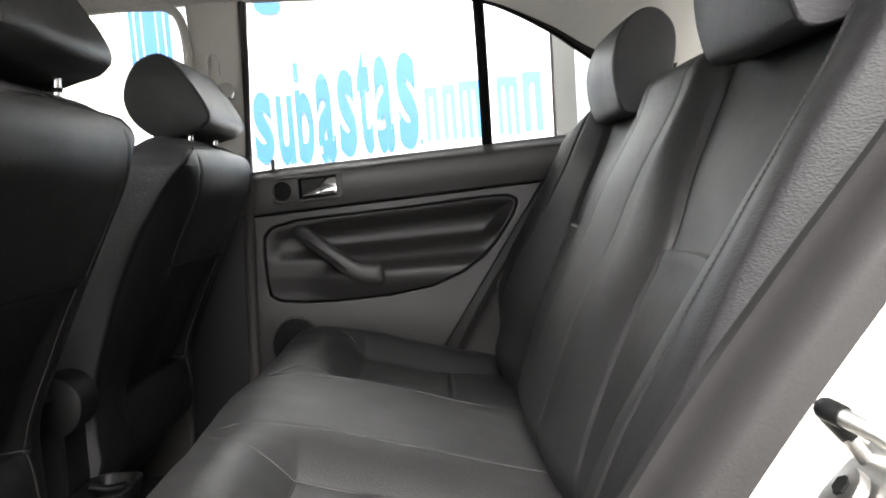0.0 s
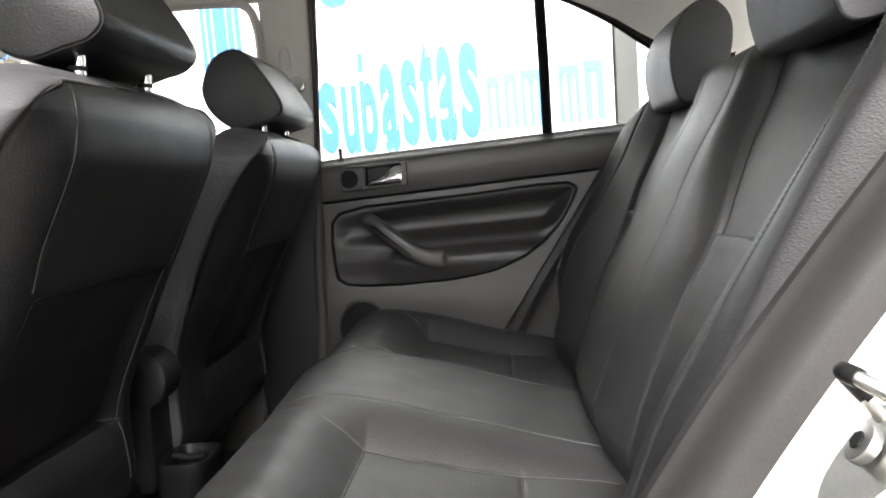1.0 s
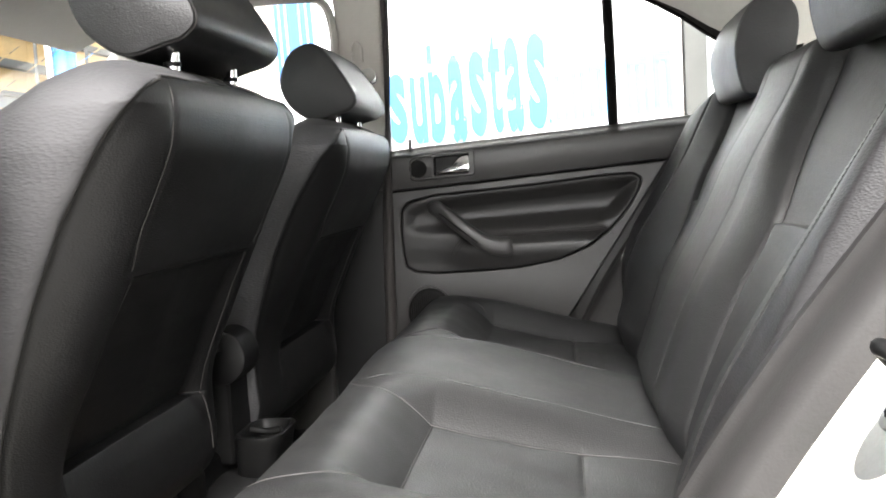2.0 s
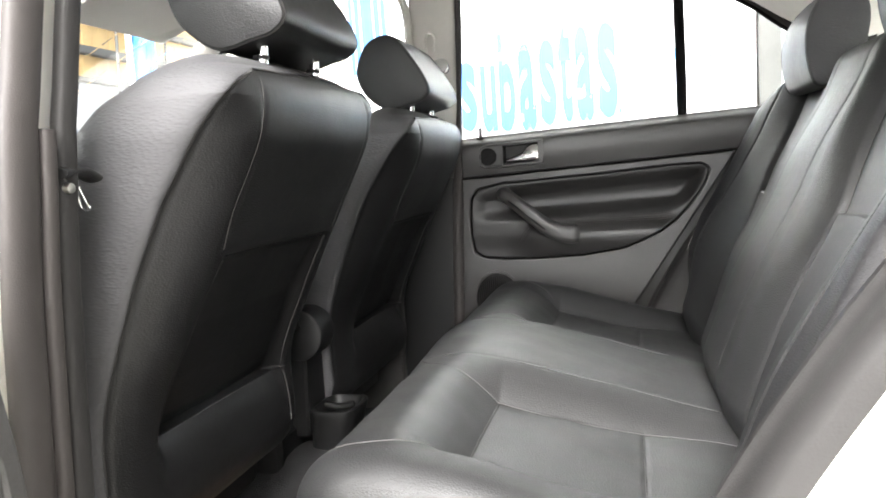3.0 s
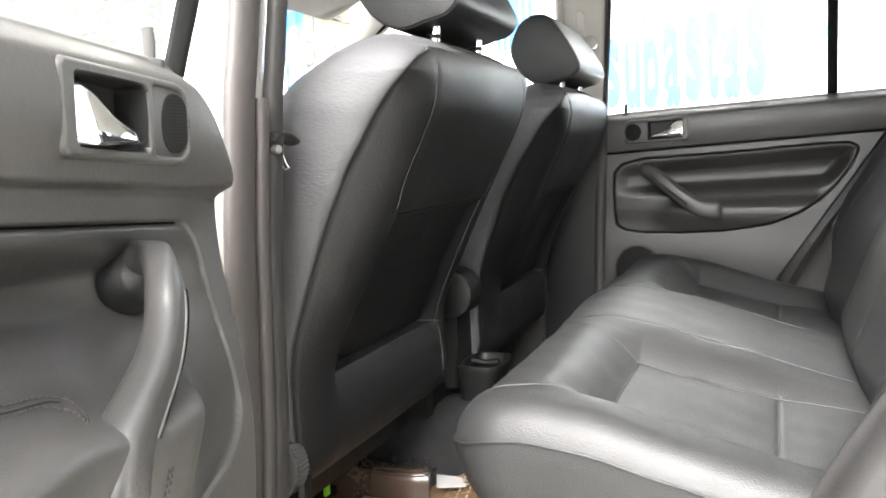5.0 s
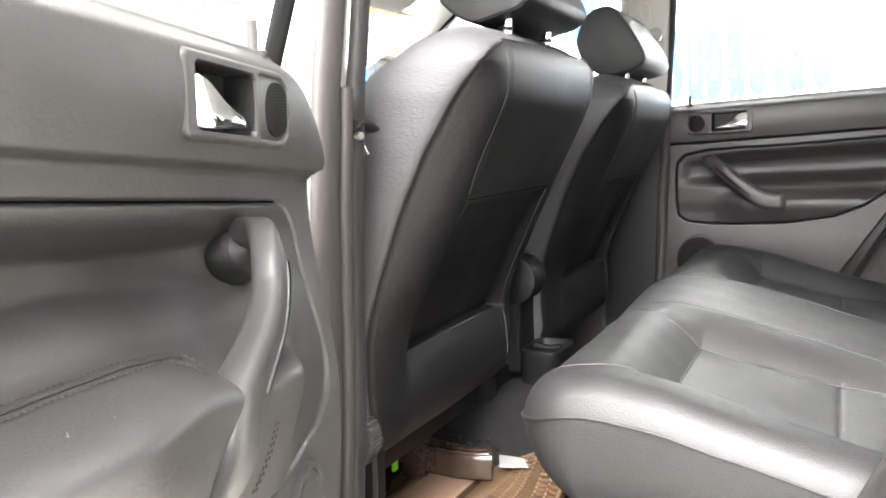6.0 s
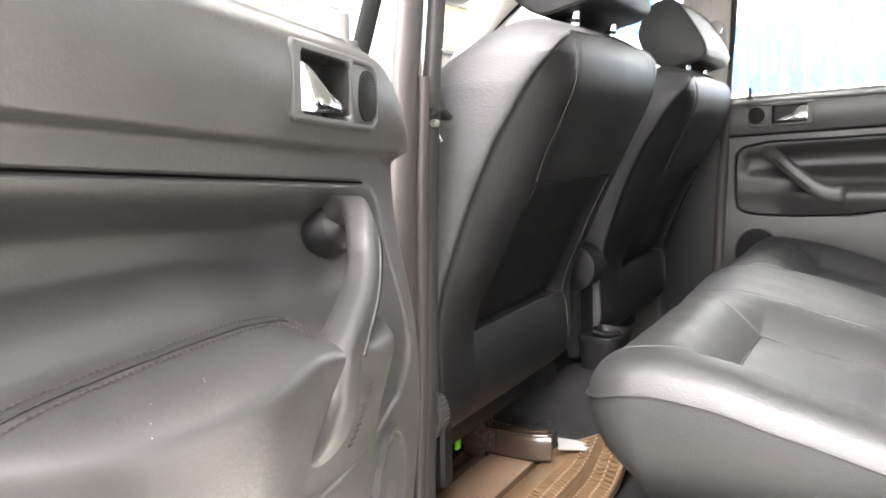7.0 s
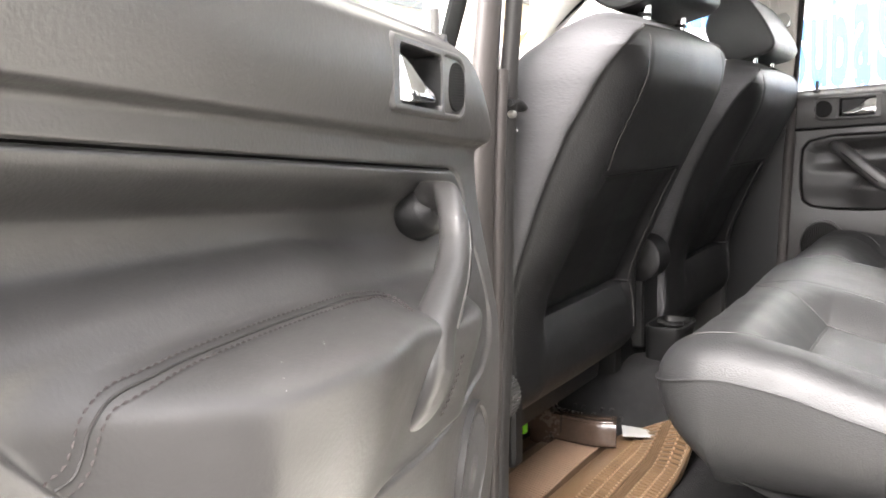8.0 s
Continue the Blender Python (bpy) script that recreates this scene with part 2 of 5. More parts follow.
def soft(x, pts, w=0.012):
    """Piecewise-linear profile with rounded corners."""
    k = np.array([-1.5, -1, -0.5, 0, 0.5, 1, 1.5]) * w / 1.5
    g = np.array([0.5, 1, 1.5, 2, 1.5, 1, 0.5])
    return sum(gi * interp(np.asarray(x) + ki, pts) for ki, gi in zip(k, g)) / g.sum()


def step(e0, e1, x):
    t = np.clip((np.asarray(x, float) - e0) / (e1 - e0), 0, 1)
    return t * t * (3 - 2 * t)


def gauss(x, s):
    return np.exp(-(np.asarray(x) / s) ** 2)


def polygon_distance(px, py, poly):
    """Signed distance to a polygon, below zero inside."""
    poly = np.asarray(poly, float)
    d = np.full(np.shape(px), 1e9)
    inside = np.zeros(np.shape(px), bool)
    n = len(poly)
    for i in range(n):
        a, b = poly[i], poly[(i + 1) % n]
        ex, ey = b - a
        wx, wy = px - a[0], py - a[1]
        t = np.clip((wx * ex + wy * ey) / (ex * ex + ey * ey), 0, 1)
        d = np.minimum(d, np.hypot(wx - ex * t, wy - ey * t))
        cond = (a[1] > py) != (b[1] > py)
        xx = a[0] + (py - a[1]) / (ey if ey != 0 else 1e-12) * ex
        inside ^= cond & (px < xx)
    return np.where(inside, -d, d)


# ---------- ground and car shell ----------
def ground():
    n = 60
    r = np.concatenate([np.linspace(0, 12, 30), np.geomspace(13, 900, 14)])
    xs = np.concatenate([-r[::-1], r[1:]])
    P = np.zeros((len(xs), len(xs), 3))
    P[..., 0], P[..., 1] = np.meshgrid(xs, xs, indexing="ij")
    P[..., 2] = 0.006 * np.sin(P[..., 0] * 1.3) * np.cos(P[..., 1] * 0.9)
    tagged(sheet("ground", P, ASPHALT), "grey worn concrete paving of a car lot", "ground", kind="structure")


ground()

FLOOR = 0.285
shell = thing("car_shell", "cream-white painted body shell of a parked car", "car body", kind="structure", at=(0, 0, 0.2))


def rear_edge(s):
    """Rear edge line (y, z) of the left rear door opening, from the sill up to the roof."""
    return smooth_path([(0.17, 0.31), (0.107, 0.42), (0.056, 0.53), (0.005, 0.62), (-0.056, 0.71), (-0.125, 0.80), (-0.205, 0.90), (-0.28, 1.01), (-0.33, 1.12)], s)


def side_lip(sign, name, offsets, mat, label, parent=None):
    """A strip along the rear edge of a door opening; offsets are (x outward, forward) pairs."""
    c = rear_edge(10)
    t = np.gradient(c, axis=0)
    t /= np.linalg.norm(t, axis=1)[:, None]
    f = np.stack([t[:, 1], -t[:, 0]], 1)
    P = np.zeros((len(c), len(offsets), 3))
    for j, (x, d) in enumerate(offsets):
        lean = 0.10 * np.clip(c[:, 1] - 0.9, 0, 1)
        P[:, j, 0] = sign * (x - lean)
        P[:, j, 1] = c[:, 0] + f[:, 0] * d
        P[:, j, 2] = c[:, 1] + f[:, 1] * d
    return sheet(name, P, mat, parent or shell, label, flip=sign > 0)


def arc2(p0, p1, p2, n=8):
    t = np.linspace(0, 1, n)[:, None]
    p0, p1, p2 = map(np.array, (p0, p1, p2))
    return ((1 - t) ** 2 * p0 + 2 * t * (1 - t) * p1 + t * t * p2).tolist()


for sg in (-1, 1):
    # painted flange behind the seal, where the latch striker sits, and the outer skin beyond it
    side_lip(sg, "door_opening", arc2((0.715, 0.0), (0.722, -0.022), (0.745, -0.028)) + arc2((0.80, -0.034), (0.862, -0.04), (0.868, -0.09)) + [(0.87, -0.4)],
             PAINT, "cream-white painted door opening")
    # soft grey wheel-arch trim between seat and opening with a raised seam
    prof = [(0.600, -0.06), (0.618, -0.012)] + arc2((0.625, 0.004), (0.64, 0.012), (0.655, 0.012)) + [(0.668, 0.0115), (0.672, 0.0145), (0.676, 0.0165), (0.680, 0.0145), (0.684, 0.0115)] \
        + arc2((0.70, 0.010), (0.728, 0.008), (0.732, -0.006)) + [(0.732, -0.03)]
    side_lip(sg, "wheel_arch_trim", prof, ARCH, "soft dark grey vinyl wheel-arch trim")
    # sill, rocker and outer lower body
    box("sill", min(sg * 0.66, sg * 0.86), max(sg * 0.66, sg * 0.86), -0.1, 1.9, 0.16, 0.30, PAINT, shell, bevel=0.02, seg=3)
    box("sill_cover", min(sg * 0.60, sg * 0.70), max(sg * 0.60, sg * 0.70), 0.05, 0.62, 0.27, 0.315, PLASTIC_GREY, shell, "charcoal plastic sill cover", bevel=0.01, seg=3)

# roof skin, roof rails
ys = np.linspace(-0.95, 1.0, 40)
xs = np.linspace(-1, 1, 33)


def roof_grid(lift, half):
    P = np.zeros((len(ys), len(xs), 3))
    for i, y in enumerate(ys):
        edge = interp(y, [(-0.95, 0.98), (-0.35, 1.05), (-0.22, 1.115), (-0.137, 1.168), (-0.017, 1.222), (0.25, 1.245), (0.75, 1.24), (1.0, 1.19)])
        crown = interp(y, [(-0.95, 1.04), (-0.5, 1.22), (-0.2, 1.30), (0.3, 1.325), (0.8, 1.30), (1.0, 1.225)])
        P[i, :, 0] = xs * half * (1 + 0.14 * np.clip(1.245 - edge, 0, 1))
        P[i, :, 1] = y
        P[i, :, 2] = edge + (crown - edge) * (1 - np.abs(xs) ** 2.6) + lift
    return P


ceiling = sheet("ceiling", roof_grid(0.0, 0.60), HEADLINER, flip=True)
tagged(ceiling, "pale grey fabric headliner under the car roof", "headliner", kind="structure")
roof = sheet("roof_skin", roof_grid(0.035, 0.66), PAINT, shell)
# opening for the rear window
for ob in (ceiling, roof):
    cut = bmesh.new()
    cut.from_mesh(ob.data)
    gone = [f for f in cut.faces if f.calc_center_median().y < -0.47 and abs(f.calc_center_median().x) < 0.55]
    bmesh.ops.delete(cut, geom=gone, context="FACES")
    cut.to_mesh(ob.data)
    cut.free()


def tilted_x(z, base=0.70):
    return base - 0.33 * (z - 0.92)


def pillar(sign, name, rear, front, mat, label, thick=0.03, inner=0.665, parent=None):
    """Pillar cover: rear and front edges as (y, z) lines, with a rounded face towards the cabin."""
    rear, front = smooth_path(rear, 6), smooth_path(front, 6)
    zz = np.linspace(max(rear[0, 1], front[0, 1]), min(rear[-1, 1], front[-1, 1]), 40)
    yr, yf = np.interp(zz, rear[:, 1], rear[:, 0]), np.interp(zz, front[:, 1], front[:, 0])
    prof = [(-0.02, 0.06), (0.0, 0.03)] + arc2((0.0, 0.012), (0.0, 0.0), (0.10, 0.0), 6) + [(0.5, -0.004)] + arc2((0.90, 0.0), (1.0, 0.0), (1.0, 0.012), 6) + [(1.0, 0.03), (1.02, 0.06)]
    P = np.zeros((len(zz), len(prof), 3))
    for j, (k, out) in enumerate(prof):
        P[:, j, 0] = sign * (np.minimum(inner - 0.33 * (zz - 0.92), inner + 0.012) + out)
        P[:, j, 1] = yr + (yf - yr) * k
        P[:, j, 2] = zz
    return sheet(name, P, mat, parent, label, flip=sign < 0)


# right centre pillar: pale cover above the belt line, dark cover below, with the belt height slide
bp = thing("centre_pillar", "pale grey upper and charcoal lower centre pillar covers", "pillar", kind="structure", at=(0.66, 0.52, 0.6))
pillar(1, "upper_cover", [(0.478, 0.88), (0.47, 1.0), (0.455, 1.2), (0.445, 1.34)], [(0.60, 0.88), (0.575, 1.0), (0.556, 1.14), (0.556, 1.34)], TRIM, "pale grey plastic pillar cover", parent=bp)
pillar(1, "lower_cover", [(0.50, 0.30), (0.49, 0.6), (0.478, 0.90)], [(0.66, 0.30), (0.64, 0.6), (0.60, 0.90)], PLASTIC, "charcoal plastic pillar cover", inner=0.672, parent=bp)
tube("door_seal", [(0.676, 0.494, 0.31), (0.676, 0.488, 0.6), (0.672, 0.476, 0.92), (0.62, 0.458, 1.1), (0.565, 0.446, 1.25)], 0.008, RUBBER, bp, "grey-brown rubber door seal", ry=0.012)
tube("belt_slide", [(0.594, 0.523, 1.100), (0.585, 0.523, 1.128), (0.582, 0.513, 1.14), (0.583, 0.503, 1.128), (0.592, 0.503, 1.100)], 0.003, TRIM, bp, "pale grey belt height slide", up=(1, 0, 0))
disc("belt_anchor", (0.588, 0.49, 1.068), (-1, 0, 0.3), 0.016, 0.02, CHROME, bp, "chrome belt anchor bolt")

# left centre pillar beside the open door
lp = thing("door_pillar", "left centre pillar with rubber seal, cream paint and belt guide", "pillar", kind="structure", at=(-0.72, 0.55, 0.3))


def upright(name, x, y, w, d, z0, z1, mat, label, power=3.0, n=20):
    """A member of the pillar that leans inwards above the belt line."""
    zz = np.linspace(z0, z1, 40)
    lean = 0.36 * np.clip(zz - 0.90, 0, 1) + 0.09 * gauss(zz - 0.90, 0.09) * 0.12 - 0.002 * step(0.75, 0.6, zz) - 0.012 * step(0.62, 0.45, zz)
    path = np.stack([x + lean, y + 0.05 * np.clip(zz - 0.90, 0, 1), zz], 1)
    return sheet(name, sweep(path, ring(w, n, d, power), up=(0, 1, 0)), mat, lp, label, loop_v=True, cap=True)


upright("pillar_core", -0.757, 0.602, 0.066, 0.030, 0.28, 1.30, PAINT, "cream-white painted pillar")
upright("outer_seal", -0.7855, 0.556, 0.021, 0.010, 0.28, 1.30, RUBBER, "grey-brown rubber door seal", power=2.2)
upright("pillar_cover", -0.7577, 0.550, 0.0085, 0.006, 0.28, 0.902, RUBBER, "grey plastic lower pillar cover")
upright("inner_cover", -0.7256, 0.556, 0.0125, 0.0075, 0.28, 1.30, ARCH, "charcoal pillar cover")

# belt guide with its bolt and metal loop
tube("belt_guide", [(-0.735, 0.552, 0.867), (-0.705, 0.560, 0.869), (-0.675, 0.566, 0.868), (-0.650, 0.572, 0.863)], 0.010, PLASTIC, lp, "black plastic belt guide", ry=0.005, n=14)
disc("bolt", (-0.726, 0.547, 0.855), (-0.3, -1, 0), 0.0042, 0.008, STEEL, lp, "steel bolt", n=18)
tube("belt_loop", [(-0.680, 0.568, 0.862), (-0.674, 0.572, 0.848), (-0.666, 0.573, 0.836), (-0.654, 0.573, 0.835), (-0.656, 0.575, 0.840), (-0.667, 0.575, 0.855)], 0.0013, CHROME, lp, "bright metal belt loop")

# latch striker on the left opening
striker = thing("latch_striker", "worn steel door latch striker bolted to the cream body", "latch", at=(-0.82, -0.09, 0.71))
tube("loop", [(-0.818, -0.092, 0.722), (-0.820, -0.080, 0.738), (-0.822, -0.070, 0.750), (-0.828, -0.068, 0.752), (-0.838, -0.072, 0.750), (-0.850, -0.082, 0.744), (-0.858, -0.096, 0.734)], 0.0042, STEEL, striker, "worn steel loop", n=10)
tube("sleeve", [(-0.819, -0.082, 0.737), (-0.8215, -0.0705, 0.7495), (-0.828, -0.068, 0.752), (-0.837, -0.0715, 0.7503)], 0.0054, PLASTIC, striker, "black plastic sleeve", n=10)
bmx = bmesh.new()
bmesh.ops.create_cone(bmx, cap_ends=True, segments=28, radius1=0.030, radius2=0.028, depth=0.004)
bmesh.ops.scale(bmx, vec=(1.0, 1.5, 1), verts=bmx.verts)
bmesh.ops.transform(bmx, matrix=look((-0.836, -0.082, 0.712), (-0.846, 0.2, 0.93)) @ pose(0, 0, 0, 0, 0, 20), verts=bmx.verts)
part("plate", bmx, STEEL, striker, "grey steel mounting plate")
disc("screw", (-0.832, -0.0745, 0.7150), (-0.05, 0.79, 0.6), 0.011, 0.007, STEEL, striker, "steel screw", n=20)
disc("screw_socket", (-0.832, -0.0717, 0.7175), (-0.05, 0.79, 0.6), 0.005, 0.003, BLACK_RUBBER, striker, n=6, bevel=0)

# ---------- floor ----------
def car_floor():
    xs, ys = np.linspace(-0.68, 0.68, 90), np.linspace(-0.1, 1.9, 70)
    X, Y = np.meshgrid(xs, ys, indexing="ij")
    Z = FLOOR - 0.006 + 0.135 * step(0.105, 0.06, np.abs(X)) + 0.03 * step(0.56, 0.68, np.abs(X)) + 0.05 * step(0.35, 0.2, Y) + 0.03 * step(0.72, 0.80, Y)
    Z = Z + 0.004 * np.sin(X * 37 + 3 * Y) * np.cos(Y * 29)
    ob = sheet("floor", np.stack([X, Y, Z], -1), CARPET, angle=80)
    tagged(ob, "charcoal carpet on the car floor with a raised tunnel", "carpet", kind="structure")


car_floor()


# ---------- doors ----------
def belt(a, high=1.0):
    return 0.914 + 0.0626 * (0.48 - a) - (0.01 + 0.09 * high) * np.clip((np.asarray(a) - 0.425) / 0.085, 0, 1.1) ** 3


def band_low(a):
    return 0.826 + 0.068 * (0.485 - a)


# outline of the armrest panel (drawn in by its corner radius), for the closed and for the open door
BEAN_CLOSED = [(0.434, 0.792), (0.383, 0.803), (0.256, 0.810), (0.134, 0.818), (0.016, 0.828), (-0.0455, 0.830), (-0.0545, 0.825), (-0.048, 0.8075), (-0.033, 0.782), (-0.0114, 0.7535), (0.0154, 0.7257), (0.0557, 0.698), (0.1176, 0.672), (0.209, 0.657), (0.313, 0.652), (0.385, 0.652), (0.428, 0.6566), (0.4425, 0.6653), (0.447, 0.690), (0.449, 0.742), (0.4466, 0.7776)]
BEAN_OPEN = [(0.438, 0.776), (0.443, 0.73), (0.450, 0.690), (0.451, 0.668), (0.438, 0.660), (0.395, 0.655), (0.36, 0.652), (0.29, 0.651), (0.18, 0.650), (0.105, 0.652), (0.035, 0.674), (-0.007, 0.713), (-0.034, 0.742), (-0.062, 0.772), (-0.085, 0.812)]


def shelf(a, high):
    return 0.722 + 0.018 * high + 0.03 * (0.25 - a) * (1 - high) - 0.012 * high * step(0.20, 0.30, a)


def door_surface(a, z, outline=BEAN_CLOSED, high=0.0):
    """How far the inner door panel stands out at a (along the door) and z."""
    b, lo = belt(a, high), band_low(a)
    k = np.clip((z - lo) / (b - lo), 0, 1)
    band = 0.007 * np.sin(math.pi * k) - 0.016 * step(b - 0.022, b, z) ** 2
    low = -0.012 + (0.062 * high - 0.010) * step(0.81, 0.64, z) * (0.45 + 0.55 * step(0.50, 0.24, a)) * (1 - 0.75 * step(0.13 + 0.03 * high, -0.03 - 0.09 * high, a)) - 0.012 * step(0.62, 0.45, z)
    d = polygon_distance(a, z, outline) - (0.01 + 0.02 * high)
    # bowl above the shelf
    v = np.clip((z - shelf(a, high)) / (0.806 + 0.071 * (0.428 - a) - shelf(a, high)), 0, 1)
    inside = (1 - (2 * v - 1) ** 2) * step(0.0, 0.4, v) * step(0.0, -0.035, d)
    upper = -0.018 + 0.009 * high - 0.034 * inside
    wing = step(0.28, 0.46, a)
    upper = upper * (1 - wing) + (low - 0.008 * inside) * wing
    # armrest: a sloping top that rolls over into an upright face
    arm = low + 0.024 * step(0.42 + 0.03 * high, 0.27 + 0.04 * high, a) * step(0.615, 0.69, z)
    if high:
        face = step(0.45, 0.32, a) * step(-0.17, 0.13, a) * step(0.600, 0.630, z)
        arm = low + face * (0.058 + 0.014 * step(0.235, 0.13, a) - 0.022 * step(0.715, 0.615, z) - low)
    # a fillet at the back of the shelf, a rounded edge at its front
    u = np.log1p(np.exp(5 * (shelf(a, high) - z) / (0.024 - 0.006 * high))) / 5
    roll = u - np.log1p(np.exp(6 * (u - 1))) / 6
    ends = step(0.44 + 0.02 * high, 0.30 + 0.03 * high, a) * step(-0.035 - 0.04 * high, 0.04 + 0.01 * high, a)
    soft_in = upper + (arm - upper) * roll * ends
    below = step(0.700, 0.66, z)
    soft_in = soft_in * (1 - below * (1 - ends)) + (low - 0.004) * below * (1 - ends)
    blend = step(0.001, -0.004, d)
    w_low = low * (1 - blend) + soft_in * blend - (0.0080 - 0.0055 * high) * gauss(d, 0.0017)
    e = step(-0.0016 - 0.004 * high, 0.0016 + 0.002 * high, z - lo)
    w = w_low * (1 - e) + band * e - (0.007 - 0.005 * high) * gauss(z - lo + 0.0018, 0.0015)
    # recess for the catch, cup behind the pull handle
    cx = (0.3545 - a, z - (0.877 + 0.0626 * (0.3545 - a)))
    pocket = step(0.002, -0.002, np.maximum(np.abs(cx[0] - 0.0195) - 0.040, np.abs(cx[1]) - 0.0200))
    w = w - 0.024 * pocket
    # front edge and the rear cut over the wheel arch
    front = 0.514 - a
    cut = (a - 0.071 + 0.05 * high) * 0.833 + (z - 0.566) * 0.553
    w = w - 0.06 * step(0.014, 0.0, front) ** 2 - 0.07 * step(0.006, 0.0, cut)
    return w


def make_door(name, place, label, group):
    """Inner side of a rear door; place maps (a, out, z) arrays to the world."""
    door = thing(name, label, "car door", group, at=tuple(place(0.56, 0.0, 0.30)))

    def at(a, w, z):
        return np.array(place(a, w, z))

    outline, high = (BEAN_CLOSED, 0.0) if name == "rear_door" else (BEAN_OPEN, 1.0)

    def onto(a, z, off=0.0):
        return at(a, float(door_surface(np.array(a), np.array(z), outline, high)) + off, z)

    mirror = name_side[name]
    na, nz = 380, 520
    A = np.linspace(0.516, -0.26, na)[:, None] * np.ones((1, nz))
    T = np.linspace(0, 1, nz)[None, :] * np.ones((na, 1))
    Z = 0.33 + (belt(A, high) - 0.33) * T
    W = door_surface(A, Z, outline, high)
    Z = np.concatenate([Z, Z[:, -1:] + 0.003, Z[:, -1:] + 0.002], 1)
    W = np.concatenate([W, W[:, -1:] - 0.006, W[:, -1:] * 0 - 0.05], 1)
    A = np.concatenate([A, A[:, -1:], A[:, -1:]], 1)
    P = np.stack(place(A, W, Z), -1)
    panel = sheet("inner_panel", P, VINYL, door, "charcoal vinyl inner panel with an armrest", flip=not mirror, angle=75)
    panel.data.materials.append(INSERT)
    ac, zc = (A[:-1, :-1] + A[1:, 1:]) / 2, (Z[:-1, :-1] + Z[1:, 1:]) / 2
    inside = (polygon_distance(ac, zc, outline) < 0.01 + 0.02 * high) & (zc < band_low(ac) - 0.006)
    panel.data.materials.append(PLASTIC)
    ca, cz = 0.3545 - ac - 0.0195, zc - (0.877 + 0.0626 * (0.3545 - ac))
    recess = (np.abs(ca) < 0.0415) & (np.abs(cz) < 0.0215)
    panel.data.polygons.foreach_set("material_index", np.where(recess, 2, inside).astype(np.int32).ravel())
    # outer skin
    so = np.linspace(0.518, -0.22, 12)[:, None] * np.ones((1, 16))
    sz = np.linspace(0.30, 0.885, 16)[None, :] * np.ones((12, 1))
    sheet("outer_skin", np.stack(place(so, -0.125 - 0.03 * np.sin((sz - 0.3) * 4.2) + 0 * so, sz), -1), PAINT, door, "cream-white outer skin", flip=mirror)
    edge = np.array([[at(0.518, w, z) for w in np.linspace(-0.15, -0.03, 5)] for z in np.linspace(0.30, 0.82, 12)])
    sheet("hinge_edge", edge, PAINT, door, "cream-white painted door edge", flip=not mirror)

    # window: glass, channels, divider, quarter pane
    def gp(a, z, off=0.0):
        # the frame leans towards the cabin
        return at(a, -0.035 + 0.33 * (z - 0.92) + off, z)

    def top(a):
        return interp(a, [(-0.40, 1.00), (-0.22, 1.107), (-0.137, 1.162), (-0.017, 1.218), (0.12, 1.238), (0.44, 1.246)])

    def pane(pname, a0, a1, label2):
        n = 14
        aa = np.linspace(a0, a1, n)
        G = np.zeros((n, 10, 3))
        for i, a in enumerate(aa):
            for j, t in enumerate(np.linspace(0, 1, 10)):
                z = float(belt(np.array(a))) - 0.01 + (top(a) + 0.018 - float(belt(np.array(a))) + 0.01) * t
                G[i, j] = gp(a, z)
        ob = sheet(pname, G, GLASS, door, label2, flip=mirror)
        sol = ob.modifiers.new("thickness", "SOLIDIFY")
        sol.thickness = 0.004
        ob.visible_shadow = False
        return ob

    pane("door_glass", 0.50, 0.0, "clear side window glass")
    pane("quarter_glass", -0.01, -0.33, "clear quarter window glass")
    tube("divider", [gp(-0.012, 0.935, 0.002), gp(-0.008, 1.08, 0.002), gp(-0.002, 1.235, 0.002)], 0.011, BLACK_RUBBER, door, "black window divider", ry=0.007, up=tuple(at(0, 1, 0) - at(0, 0, 0)))
    tube("front_channel", [gp(0.487, 0.90, 0.004), gp(0.473, 1.05, 0.004), gp(0.452, 1.25, 0.004)], 0.009, BLACK_RUBBER, door, "black window channel", ry=0.010, up=tuple(at(0, 1, 0) - at(0, 0, 0)))
    rail = [gp(a, top(a) + 0.012, 0.008) for a in (0.50, 0.3, 0.12, -0.017, -0.137, -0.22, -0.34)]
    tube("top_rail", rail, 0.014, RUBBER, door, "grey-brown window seal", ry=0.012, up=(0, 0, 1))
    tube("top_channel", [p + np.array([0, 0, -0.012]) for p in rail], 0.006, BLACK_RUBBER, door, "black window channel", n=8)
    tube("belt_seal", [at(a, -0.040, float(belt(np.array(a))) - 0.022) for a in (0.40, 0.3, 0.1, 0.0, -0.12)], 0.007, BLACK_RUBBER, door, "black belt seal")
    zp = float(belt(np.array(0.430)))
    tube("lock_pin", [at(0.430, -0.020, zp - 0.01), at(0.430, -0.020, zp + 0.012), at(0.430, -0.0205, zp + 0.022)], 0.0042, PLASTIC_GREY, door, "grey lock pin", n=12, up=(1, 0, 0))
    disc("pin_collar", tuple(at(0.430, -0.020, zp - 0.003)), (0, 0, 1), 0.010, 0.008, PLASTIC_GREY, door)

    # catch bezel: frame with the chrome lever, a button and a small round speaker
    def bz(k, v, w):
        a = 0.289 + 0.144 * k
        return at(a, w + 0.0015, 0.876 - 0.0626 * (a - 0.372) + v)

    def rounded(k0, k1, v0, v1, r, n=5):
        out = []
        for cx, cy, s in ((k1, v1, 0), (k0, v1, 1), (k0, v0, 2), (k1, v0, 3)):
            for i in range(n):
                t = math.pi / 2 * (s + i / (n - 1))
                ddx, ddy = math.cos(t), math.sin(t)
